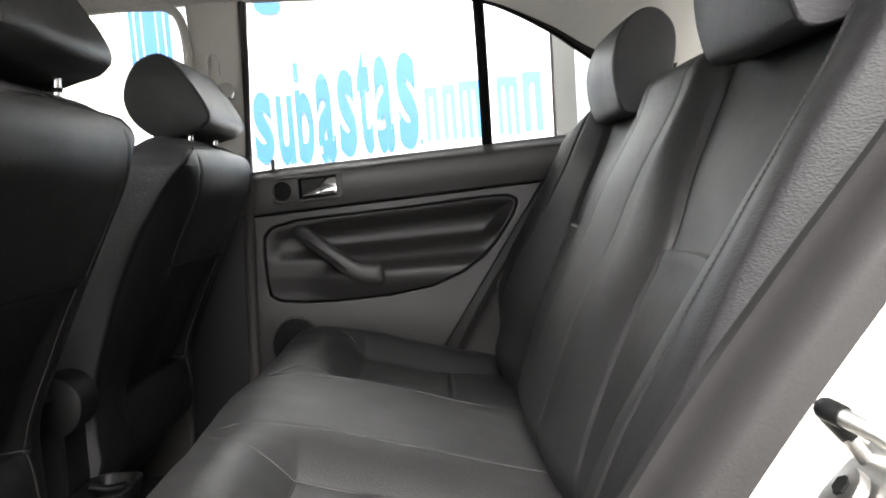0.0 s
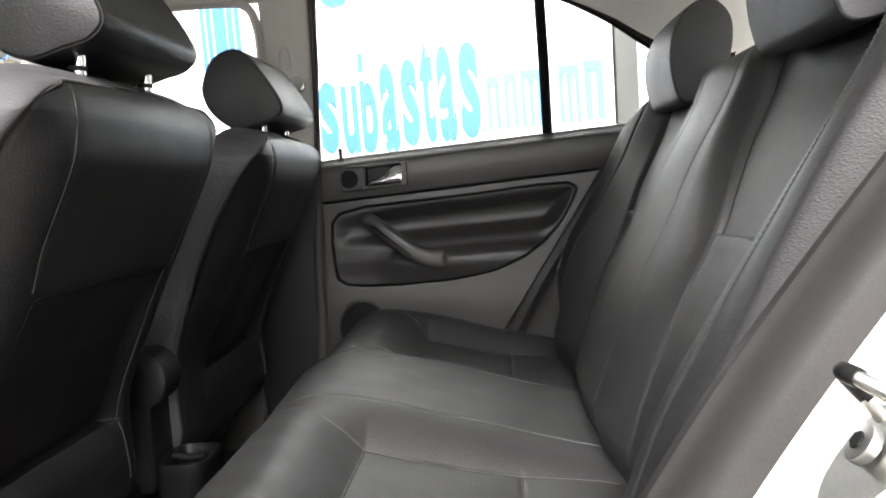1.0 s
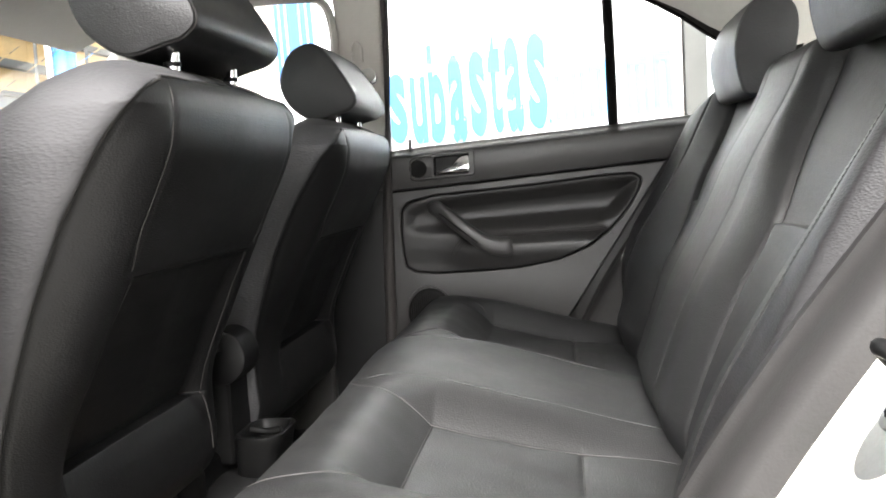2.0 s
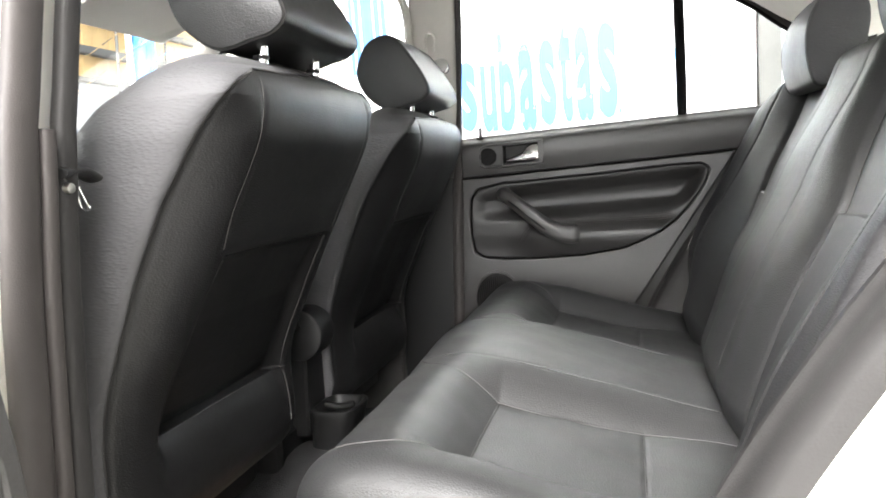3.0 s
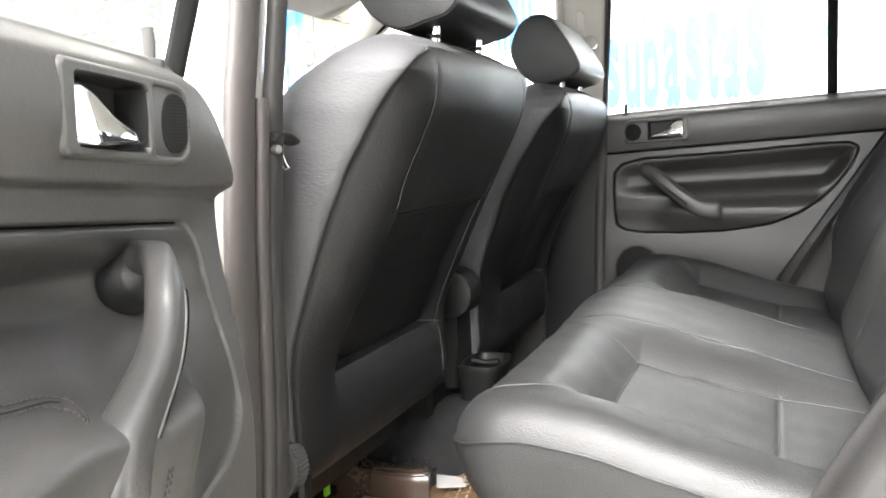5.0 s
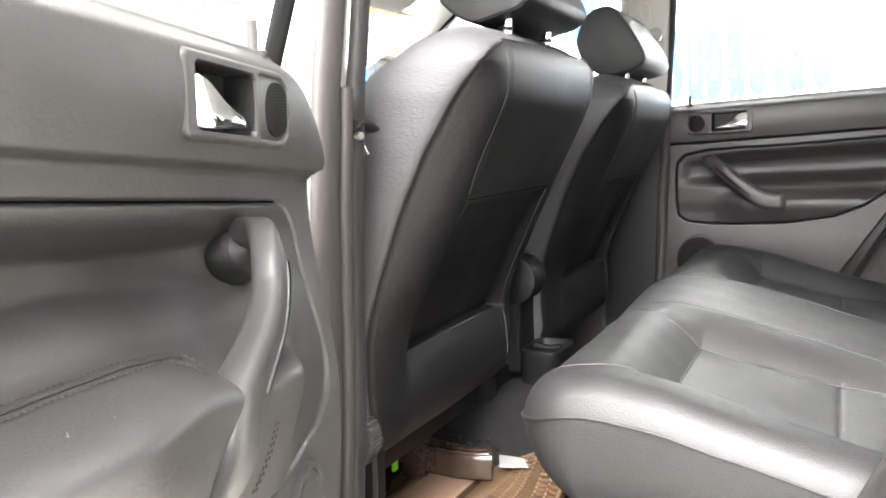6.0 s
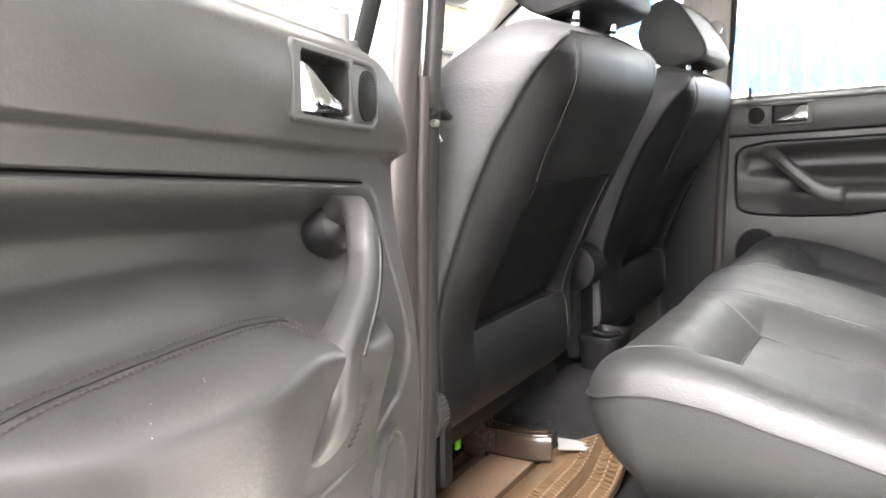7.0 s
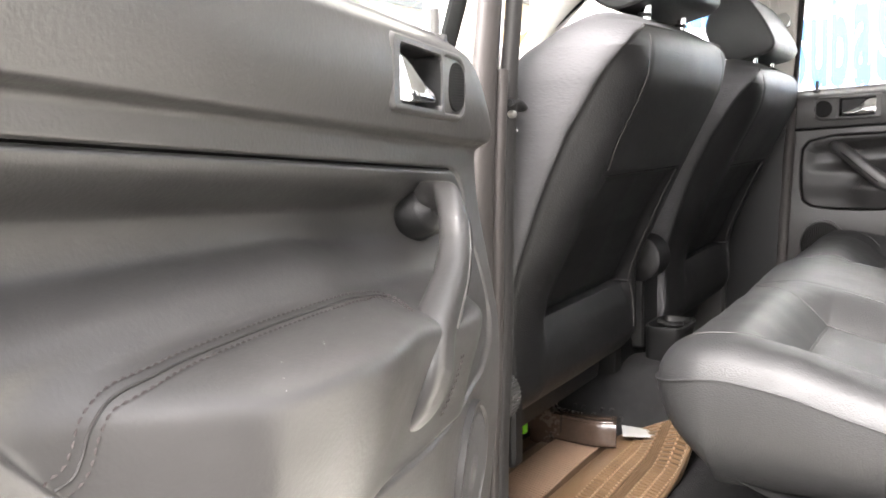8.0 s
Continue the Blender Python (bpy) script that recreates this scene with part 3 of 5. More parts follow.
                out.append((cx - math.copysign(r / 0.146, 1 if s in (0, 3) else -1) + ddx * r / 0.146, cy - math.copysign(r, 1 if s in (0, 1) else -1) + ddy * r))
        return np.array(out)

    def round_box(k, v, k0, k1, v0, v1, r):
        """Distance to a rounded box, negative inside, in metres."""
        x, y = np.abs((k - (k0 + k1) / 2) * 0.144) - (k1 - k0) / 2 * 0.144 + r, np.abs(v - (v0 + v1) / 2) - (v1 - v0) / 2 + r
        return np.hypot(np.maximum(x, 0), np.maximum(y, 0)) + np.minimum(np.maximum(x, y), 0) - r

    # one moulded piece: rounded rim, deep opening for the lever, shallow field for the speaker
    K = np.linspace(-0.035, 1.035, 250)[:, None] * np.ones((1, 110))
    V = np.ones((250, 1)) * np.linspace(-0.0305, 0.0305, 110)[None, :]
    body = np.maximum(round_box(K, V, -0.025, 0.99, -0.0285, 0.0285, 0.008), round_box(K, V, -0.30, 1.02, -0.0285, 0.0285, 0.022))
    well = round_box(K, V, 0.075, 0.605, -0.0205, 0.0205, 0.004)
    field = np.maximum(round_box(K, V, 0.645, 0.95, -0.0222, 0.0222, 0.004), round_box(K, V, 0.3, 0.975, -0.0222, 0.0222, 0.017))
    RW = -0.004 + 0.0102 * np.sqrt(np.clip(1 - np.clip(1 + body / 0.0042, 0, 1) ** 2, 0, 1))
    RW = RW - 0.0047 * step(0.0012, -0.0018, field) - 0.022 * step(0.0010, -0.0012, well)
    G = np.stack(bz(K, V, RW), -1)
    bezel = sheet("catch_bezel", G, VINYL, door, "charcoal moulded catch bezel", flip=not mirror, angle=75)
    bezel.data.materials.append(PLASTIC)
    bezel.data.polygons.foreach_set("material_index", (well[:-1, :-1] < 0.0002).astype(np.int32).ravel())
    # face plates between the openings
    def plate(pname, k0, k1, v0, v1, w, mat, parent, label2="", th=0.006):
        pts = rounded(k0, k1, v0, v1, 0.002)
        G = np.array([[bz(k, v, w - th) for k, v in pts], [bz(k, v, w - 0.001) for k, v in pts], [bz(k0 + (k1 - k0) * 0.5 + (k - (k0 + k1) / 2) * 0.94, (v0 + v1) / 2 + (v - (v0 + v1) / 2) * 0.94, w) for k, v in pts]])
        return sheet(pname, G, mat, parent, label2, loop_v=True, cap=True, flip=not mirror)

    plate("back_plate", 0.06, 0.62, -0.021, 0.021, -0.018, PLASTIC, bezel)
    # lever: upright plate with a tongue that narrows towards the front
    lever_rows = []
    for s in np.linspace(0, 1, 22):
        k = 0.070 + 0.50 * s
        hi = interp(s, [(0, 0.0195), (0.22, 0.0195), (0.36, 0.013), (0.50, 0.001), (0.7, -0.005), (0.92, -0.009), (1, -0.012)])
        lo2 = interp(s, [(0, -0.0195), (0.3, -0.0195), (0.6, -0.0175), (1, -0.0165)])
        w = 0.010 - 0.006 * s if mirror else interp(s, [(0, 0.003), (0.2, 0.0115), (0.3, 0.0130), (0.5, 0.0130), (0.8, 0.010), (1, 0.004)])
        lever_rows.append([bz(k, lo2 + (hi - lo2) * q, w - (0.14 if mirror else 0.32) * (hi - lo2) * q - 0.003 * (2 * q - 1) ** 4) for q in np.linspace(0, 1, 14)])
    lev = sheet("catch_lever", np.array(lever_rows), CHROME, bezel, "polished chrome catch lever", flip=mirror, angle=60)
    lev.modifiers.new("thickness", "SOLIDIFY").thickness = 0.002
    plate("lock_button", 0.655, 0.715, -0.0150, 0.0135, 0.0028, VINYL, bezel, "flush lock button", th=0.004)
    plate("button_mark", 0.680, 0.698, -0.0030, 0.0015, 0.0032, STEEL, bezel, "pale printed mark", th=0.001)
    plate("slot", 0.662, 0.712, 0.0065, 0.0078, 0.0033, BLACK_RUBBER, bezel, th=0.001)
    plate("slot", 0.658, 0.695, 0.0115, 0.0130, 0.0033, BLACK_RUBBER, bezel, th=0.001)
    plate("slot", 0.668, 0.715, -0.0160, -0.0118, 0.0033, BLACK_RUBBER, bezel, th=0.001)
    c = bz(0.848, 0.0, 0.0028)
    nrm = tuple(at(0.3, 1, 0.8) - at(0.3, 0, 0.8))
    disc("tweeter", tuple(c), nrm, 0.0195, 0.006, GRILLE, bezel, "round speaker mesh", n=36, bevel=0.0015)
    # mesh dots
    dots_v, dots_f = [], []
    ua, uz = (at(1, 0, 0.8) - at(0, 0, 0.8)), np.array([0, 0, 1.0])
    for ii in range(-9, 10):
        for jj in range(-9, 10):
            pa, pz = ii * 0.0023 + (jj % 2) * 0.00115, jj * 0.0022
            if pa * pa + pz * pz < 0.0178 ** 2:
                q = c + ua * pa + uz * pz + np.array(nrm) * 0.0033
                i0 = len(dots_v)
                dots_v += [(q + (ua * math.cos(t) + uz * math.sin(t)) * 0.0008).tolist() for t in np.linspace(0, 2 * math.pi, 6, endpoint=False)]
                dots_f.append(list(range(i0, i0 + 6)))
    me = bpy.data.meshes.new("mesh_holes")
    me.from_pydata(dots_v, [], dots_f)
    finish("mesh_holes", me, BLACK_RUBBER, bezel, "")["kind"] = "stuff"

    # pull handle
    if high:
        tube("handle_mount", [at(0.392, -0.060, 0.770), at(0.390, -0.035, 0.771), at(0.387, -0.012, 0.775), at(0.382, 0.002, 0.781)], 0.0240, PLASTIC, door, "dark round handle mount", n=22, up=(0, 0, 1), scales=interp(np.linspace(0, 1, 25), [(0, 1.1), (0.5, 1.0), (0.8, 0.8), (1, 0.5)]))
    if high:
        g = [at(*q) for q in ((0.388, -0.024, 0.785), (0.377, 0.000, 0.789), (0.362, 0.017, 0.787), (0.348, 0.027, 0.774), (0.336, 0.033, 0.756), (0.316, 0.038, 0.737), (0.290, 0.042, 0.721), (0.267, 0.0445, 0.706), (0.256, 0.0455, 0.692), (0.250, 0.0445, 0.678), (0.246, 0.036, 0.660), (0.243, 0.019, 0.643), (0.241, 0.000, 0.628))]
    else:
        g = [at(*q) for q in ((0.384, -0.030, 0.786), (0.380, -0.008, 0.787), (0.370, 0.010, 0.783), (0.350, 0.022, 0.769), (0.325, 0.027, 0.748), (0.300, 0.028, 0.728), (0.280, 0.027, 0.713), (0.262, 0.025, 0.704), (0.244, 0.023, 0.699), (0.230, 0.022, 0.698), (0.226, 0.020, 0.698))]
    hpath = smooth_path(g, 10)
    width = interp(np.linspace(0, 1, len(hpath)), [(0, 0.9), (0.16, 0.95), (0.34, 1.0), (0.48, 1.12), (0.62, 1.35), (0.72, 1.5), (0.85, 1.5), (1, 1.2)]) if high else interp(np.linspace(0, 1, len(hpath)), [(0, 0.9), (0.15, 0.95), (0.45, 1.0), (0.62, 1.12), (0.78, 1.3), (0.93, 1.36), (0.985, 1.34), (1, 1.2)])
    bar = sweep(hpath, ring(0.0118 if high else 0.0158, 40, 0.0105 if high else 0.0165, 3.6 if high else 3.2), up=nrm, scales=width)
    pull = sheet("pull_handle", bar, INSERT if high else VINYL, door, "soft grey pull handle", loop_v=True, cap=True, angle=60)
    # finger groove along the front side of the bar, its shade a black tube
    along = bar[int(len(hpath) * (0.25 if high else 0.26)):int(len(hpath) * (0.56 if high else 0.60))]
    ahead = max(range(40), key=lambda j: float((along[0, j] - along[0].mean(0)) @ (at(1, 0, 0) - at(0, 0, 0)) * (0.34 if high else 0.1) + 0.9 * (along[0, j] - along[0].mean(0)) @ np.array(nrm)))
    tube("groove", along[::4, ahead], 0.0016 if high else 0.0013, GAP_SHADE, pull, "finger groove with its shade as a black line", n=6, steps=3)
    if high:
        tube("groove_lip", [q + 0.0026 * (at(-1, 0, 0) - at(0, 0, 0)) + 0.0006 * np.array(nrm) for q in along[::4, ahead]], 0.0012, VINYL_LIGHT, pull, n=6, steps=3)
        edge = smooth_path([(0.298, 0.682), (0.300, 0.664), (0.296, 0.648), (0.286, 0.634)], 8)
        for dxa in (-0.0022, 0.0022):
            stitches("end_stitching", [onto(q[0] + dxa, q[1], 0.0006) for q in edge], STITCH, door, "dark stitching", normal=nrm)
    # lower speaker
    sc_c = np.array([0.404, 0.552])
    for pname, r0, r1, off, mat in (("speaker_rim", 0.064, 0.058, 0.0060, VINYL), ("speaker_grille", 0.058, 0.0, 0.0035, PLASTIC_GREY if high else GRILLE)):
        tt = np.linspace(0, 2 * math.pi, 48, endpoint=False)
        rows = []
        for r, o2 in ((r0, -0.004), (r0 - 0.001, off), (r1 + 0.001 if r1 else 0.03, off + (0.0 if r1 else 0.001)), (max(r1, 0.0005), off - (0.003 if r1 else -0.002))):
            rows.append([onto(sc_c[0] + r * 0.86 * math.cos(t), sc_c[1] + r * 1.0 * math.sin(t), o2) for t in tt])
        sheet(pname, np.array(rows), mat, door, "round speaker grille" if r1 == 0 else "", loop_v=True, flip=mirror)
    slats_v, slats_f = [], []
    for kx in range(-9, 10):
        h = math.sqrt(max(0, 0.052 ** 2 - (kx * 0.0055) ** 2))
        if h < 0.01:
            continue
        i0 = len(slats_v)
        for s in np.linspace(-1, 1, 9):
            for o2, dx in ((0.003, -0.0012), (0.0055, 0.0), (0.003, 0.0012)):
                slats_v.append(onto(sc_c[0] + (kx * 0.0055 + dx) * 0.86, sc_c[1] + s * h, o2).tolist())
        for s in range(8):
            for e in range(2):
                a0 = i0 + s * 3 + e
                slats_f.append([a0, a0 + 1, a0 + 4, a0 + 3])
    me = bpy.data.meshes.new("grille_ribs")
    me.from_pydata(slats_v, [], slats_f)
    finish("grille_ribs", me, VINYL if high else GRILLE, door, "")["kind"] = "stuff"

    # black tubes as shade in the gaps round armrest panel and under upper band
    rim = []
    for t in np.linspace(0, 1, 400, endpoint=False):
        k = t * len(outline)
        i0 = int(k)
        q0, q1 = np.array(outline[i0]), np.array(outline[(i0 + 1) % len(outline)])
        rim.append(q0 + (q1 - q0) * (k - i0))
    rim = np.array(rim)
    cen = rim.mean(0)
    tg = np.roll(rim, -6, 0) - np.roll(rim, 6, 0)
    tg /= np.linalg.norm(tg, axis=1)[:, None]
    out = np.stack([tg[:, 1], -tg[:, 0]], 1)
    out *= np.sign(((rim - cen) * out).sum(1))[:, None]
    corner = 0.01 + 0.02 * high
    gap = rim + out * corner
    for _ in range(25):
        gap = (np.roll(gap, 1, 0) + gap + np.roll(gap, -1, 0)) / 3
    for _ in range(6):
        d0 = polygon_distance(gap[:, 0], gap[:, 1], outline) - corner
        gx = (polygon_distance(gap[:, 0] + 1e-4, gap[:, 1], outline) - corner - d0) / 1e-4
        gz = (polygon_distance(gap[:, 0], gap[:, 1] + 1e-4, outline) - corner - d0) / 1e-4
        gap = gap - np.stack([gx * d0, gz * d0], 1)
    if high:
        upper_gap = sorted([q for q in gap.tolist() if q[1] > 0.792 and q[0] < 0.452], key=lambda q: q[0])
        tube("panel_gap", [onto(*q, 0.0034) for q in upper_gap[::4]], 0.0008, GAP_SHADE, door, "black line as shade in the gap over the armrest panel", n=6, steps=2, up=nrm)
    else:
        tube("panel_gap", [onto(*q, 0.0042) for q in gap[::4]], 0.0009, GAP_SHADE, door, "black line as shade in the gap round the armrest panel", n=6, steps=2, closed=True, up=nrm)
    if not high:
        tube("band_gap", [onto(a, float(band_low(np.array(a))) - 0.0018, 0.0030) for a in np.linspace(0.502, -0.24, 60)], 0.0011, GAP_SHADE, door, "black line as shade in the gap under the upper band", n=6, steps=2, up=nrm)

    # stitched seam where the armrest shelf meets the panel
    def shelf_z(a, w):
        zz = np.linspace(0.770, 0.690, 500)
        ww = np.maximum.accumulate(door_surface(np.full(500, a), zz, outline, high))
        return float(np.interp(w, ww, zz))

    if high:
        ends_of = {
            "upper_stitching": (-0.005, [(0.246, 0.038), (0.258, 0.028), (0.267, 0.016), (0.266, 0.008), (0.250, 0.005)], [(0.001, 0.733), (-0.012, 0.729), (-0.022, 0.722), (-0.026, 0.712), (-0.030, 0.704), (-0.040, 0.699)]),
            "shelf_seam": (0.0, [(0.262, 0.012), (0.255, 0.010), (0.242, 0.011)], [(0.0, 0.730), (-0.012, 0.7255), (-0.0195, 0.718), (-0.023, 0.7075), (-0.0265, 0.700), (-0.035, 0.695)]),
            "lower_stitching": (0.005, [(0.243, 0.040), (0.249, 0.032), (0.253, 0.024), (0.248, 0.017), (0.235, 0.0145)], [(-0.004, 0.726), (-0.012, 0.722), (-0.017, 0.714), (-0.020, 0.703), (-0.024, 0.696), (-0.030, 0.691)]),
        }
        for nm, (o2, front_end, rear_end) in ends_of.items():
            line = front_end + [(a, 0.0125 + o2) for a in np.linspace(0.222, 0.022, 14)]
            line = [(a, shelf_z(a, w)) for a, w in line] + rear_end
            line = [onto(q[0], q[1], 0.0) + np.array([0, 0, 0.0006]) for q in smooth_path(line, 8)]
            if nm == "shelf_seam":
                tube(nm, line[::3], 0.0008, PIPING, door, "dark seam along the armrest", n=6, steps=2)
            else:
                stitches(nm, line, STITCH, door, "dark stitching", normal=(0, 0, 1), pitch=0.0050, length=0.0033, r=0.0005)
    else:
        zs = float(shelf(np.array(0.02), high))
        line = [(0.345, zs - 0.050), (0.335, zs - 0.032), (0.322, zs - 0.016), (0.307, zs - 0.005)]
        line += [(a, float(shelf(a, high)) - 0.001) for a in np.linspace(0.29, 0.03, 40)] + [(0.012, zs - 0.005), (0.005, zs - 0.014), (0.004, zs - 0.022)]
        line = smooth_path(line, 3)
        tang = np.gradient(line, axis=0)
        tang /= np.linalg.norm(tang, axis=1)[:, None]
        side = np.stack([-tang[:, 1], tang[:, 0]], 1)
        for nm, o2 in (("upper_stitching", -0.0055), ("lower_stitching", 0.0050)):
            stitches(nm, [onto(*(q + n2 * o2), 0.0008) + np.array([0, 0, 0.0010]) for q, n2 in zip(line, side)], STITCH, door, "dark stitching", normal=nrm, pitch=0.0050, length=0.0032, r=0.0005)
        tube("shelf_seam", [onto(*q, 0.0004) for q in line[::4]], 0.0008, PIPING, door, n=6, steps=3)
    if high:
        rnd = random.Random(11)
        fleck = bmesh.new()
        for _ in range(9):
            a0 = rnd.uniform(0.05, 0.20)
            q = onto(a0, shelf_z(a0, rnd.uniform(0.025, 0.058)), 0.0002) + np.array([0, 0, 0.0004])
            bmesh.ops.create_icosphere(fleck, subdivisions=1, radius=rnd.uniform(0.00015, 0.0003), matrix=pose(*q))
        part("dust_flecks", fleck, PAPER, door, "pale dust flecks")["kind"] = "stuff"
    return door


name_side = {"rear_door": True, "open_rear_door": False}


def place_right(a, w, z):
    return (0.685 - w + 0 * a, a + 0 * w + 0 * z, z + 0 * a)


HINGE = np.array([-0.8558, 0.4957])
ALONG = np.array([-0.99255, -0.12187])
INWARD = np.array([0.12187, -0.99255])


def place_left(a, w, z):
    u = 0.55 - a
    return (HINGE[0] + u * ALONG[0] + w * INWARD[0] + 0 * z, HINGE[1] + u * ALONG[1] + w * INWARD[1] + 0 * z, z + 0 * a + 0 * w)


make_door("rear_door", place_right, "closed rear car door with charcoal vinyl panel and chrome catch", "rear doors")
make_door("open_rear_door", place_left, "wide open rear car door with charcoal vinyl armrest", "rear doors")


# ---------- rear bench ----------
def cushion_top(x, y):
    ax = np.abs(x)
    far = step(-0.05, 0.05, x)
    r = soft(y, [(-0.06, 0.512), (0.05, 0.535), (0.15, 0.563), (0.26, 0.592), (0.33, 0.603), (0.375, 0.599), (0.41, 0.585), (0.45, 0.56)], 0.02)
    # middle place, a little crowned
    z = r + np.maximum(0.004 - 0.008 * (ax / 0.19) ** 2, -0.004)
    # inset seat panels: padded rolls that bend down and end in a sharp crease at the panel
    inner = np.clip((ax - 0.150) / 0.082, 0, 1) ** 1.9
    outer = np.clip((0.590 + 0.015 * far - ax) / (0.085 - 0.012 * far), 0, 1) ** 1.9
    front = np.clip((0.352 - 0.022 * far - y) / 0.078, 0, 1) ** 1.9
    deep = soft(y, [(-0.1, 0.018), (0.01, 0.019), (0.05, 0.022), (0.088, 0.031), (0.16, 0.038), (0.30, 0.041)], 0.01)
    k = inner * outer * front
    z = z - deep * k
    flat = step(0.80, 1.0, k)
    # crease lines round the panels
    z = z - 0.0022 * flat * gauss(y - 0.092, 0.0035)
    z = z + 0.004 * np.sin(math.pi * np.clip((ax - 0.232) / 0.27, 0, 1)) * np.sin(math.pi * np.clip((y - 0.095) / 0.18, 0, 1)) * flat
    z = z - 0.0012 * gauss(ax - 0.150, 0.003) * step(0.39, 0.37, y)
    # drawn a little uneven by wear
    z = z + 0.006 * gauss(ax - 0.60, 0.035) + 0.0016 * np.sin(17 * x + 9 * y) * np.cos(23 * y - 5 * x)
    return z + 0.0006 * np.sin(61 * x + 22 * y) * np.sin(47 * y - 19 * x)


def cushion():
    hw, y0, y1, r = 0.655, -0.05, 0.417, 0.045
    fx = np.concatenate([np.linspace(0, 0.1, 26)[:-1], np.linspace(0.1, 0.9, 420)[:-1], np.linspace(0.9, 1, 26)])
    xs = -hw + 2 * hw * fx
    yy = np.concatenate([np.linspace(y0, y1 - 0.06, 210)[:-1], np.linspace(y1 - 0.06, y1, 30)])
    X, Y = np.meshgrid(xs, yy, indexing="ij")
    # rounded front corners in plan
    R = np.where(X > 0, 0.12, 0.065)
    u, v = np.clip((np.abs(X) - hw + R) / R, 0, 1), np.clip((Y - y1 + R) / R, 0, 1)
    corner = (u > 0) & (v > 0)
    uu, vv = u * np.sqrt(1 - v * v / 2), v * np.sqrt(1 - u * u / 2)
    X = np.where(corner, np.sign(X) * (hw - R + uu * R), X)
    Y = np.where(corner, y1 - R + vv * R, Y)
    dist = np.where(corner, R * (1 - np.hypot(uu, vv)), np.minimum(hw - np.abs(X), y1 - Y))
    r = 0.034
    fall = r - np.sqrt(np.clip(r * r - np.clip(r - dist, 0, r) ** 2, 0, None))
    Z = cushion_top(X, Y) - fall
    P = np.stack([X, Y, Z], -1)
    bench = thing("rear_seat", "black leather rear bench seat with smooth inset panels", "car seat", at=(0, 0.15, FLOOR))
    c = sheet("seat_cushion", P, LEATHER, bench, "black leather seat cushion", angle=75)
    # skirt round the left side, the front and the right side
    loop = np.concatenate([P[0], P[1:, -1], P[-1, ::-1][1:]])
    tan = np.gradient(loop[:, :2], axis=0)
    for _ in range(4):
        tan = (np.roll(tan, 1, 0) + tan + np.roll(tan, -1, 0)) / 3
    tan /= np.linalg.norm(tan, axis=1)[:, None] + 1e-9
    out = np.stack([-tan[:, 1], tan[:, 0]], 1)
    front_share = np.clip(out[:, 1], 0, 1)
    rows = [loop]
    for k in np.linspace(0.02, 1, 26):
        q = loop.copy()
        z_low = 0.405
        q[:, 2] = loop[:, 2] + (z_low - loop[:, 2]) * math.sin(math.pi / 2 * k)
        q[:, :2] += out * (0.004 * math.sin(math.pi * min(1, k * 1.6)) - (0.14 + 0.06 * front_share) * (1 - math.cos(math.pi / 2 * k) + 0.25 * k) / 1.25)[:, None]
        rows.append(q)
    sheet("cushion_skirt", np.array(rows), LEATHER, bench, "black leather cushion side", angle=75)
    box("seat_base", -0.53, 0.53, -0.05, 0.25, FLOOR, 0.415, CARPET, bench, "charcoal carpeted seat base", bevel=0.01)
    pip = loop.copy()
    pip[:, :2] += out * 0.0012
    pip[:, 2] += 0.0005
    tube("edge_piping", pip[20:-20:6], 0.0015, LEATHER, c, "raised leather piping", n=8, steps=3)

    def on(x, y, off=0.0008):
        d1, d2 = hw - abs(x), y1 - y
        f1 = r - math.sqrt(max(0, r * r - max(0, r - d1) ** 2))
        f2 = r - math.sqrt(max(0, r * r - max(0, r - d2) ** 2))
        return (x, y, float(cushion_top(np.array(x), np.array(y))) - max(f1, f2) + off)

    for s in (-1, 1):
        back = 0.022 * (s > 0)
        out_x = 0.505 + 0.027 * (s > 0)
        tube("bolster_seam", [on(s * x, y - back, 0.0003) for x, y in ((0.150, 0.392), (0.168, 0.385), (0.196, 0.368), (0.216, 0.348), (0.228, 0.322), (0.2315, 0.298), (0.232, 0.276))], 0.0009, LIT_SEAM, c, "thread seam coloured pale as if catching light", n=6)
        tube("panel_seam", [on(s * 0.2325, y, 0.0002) for y in (0.276 - back, 0.22, 0.16, 0.10, 0.05, 0.0, -0.02)], 0.0008, LIT_SEAM, c, "thread seam coloured pale as if catching light", n=6)
        tube("side_seam", [on(s * (out_x + dx), y - back, 0.0003) for dx, y in ((0.068, 0.392), (0.066, 0.375), (0.060, 0.352), (0.045, 0.320), (0.022, 0.295), (0.0, 0.276))], 0.0009, LIT_SEAM, c, "thread seam coloured pale as if catching light", n=6)
        tube("panel_seam", [on(s * out_x, y, 0.0002) for y in (0.276 - back, 0.22, 0.16, 0.10, 0.05, 0.0)], 0.0011, PIPING, c, "dark seam", n=6)
        tube("roll_seam", [on(s * x, 0.2745 - back, -0.0002) for x in np.linspace(0.236, out_x - 0.004, 8)], 0.0012, PIPING, c, n=6)
        tube("cross_seam", [on(s * x, 0.092, -0.0002) for x in np.linspace(0.236, out_x - 0.004, 8)], 0.0010, PIPING, c, n=6)
        tube("middle_seam", [on(s * 0.150, y, 0.0000) for y in (0.37, 0.34, 0.25, 0.15, 0.05, -0.01)], 0.0011, LEATHER, c, "raised leather seam", n=8)
    return bench


bench = cushion()

S_DIR = np.array([-0.394, 0.919])
S_NOR = np.array([0.919, 0.394])


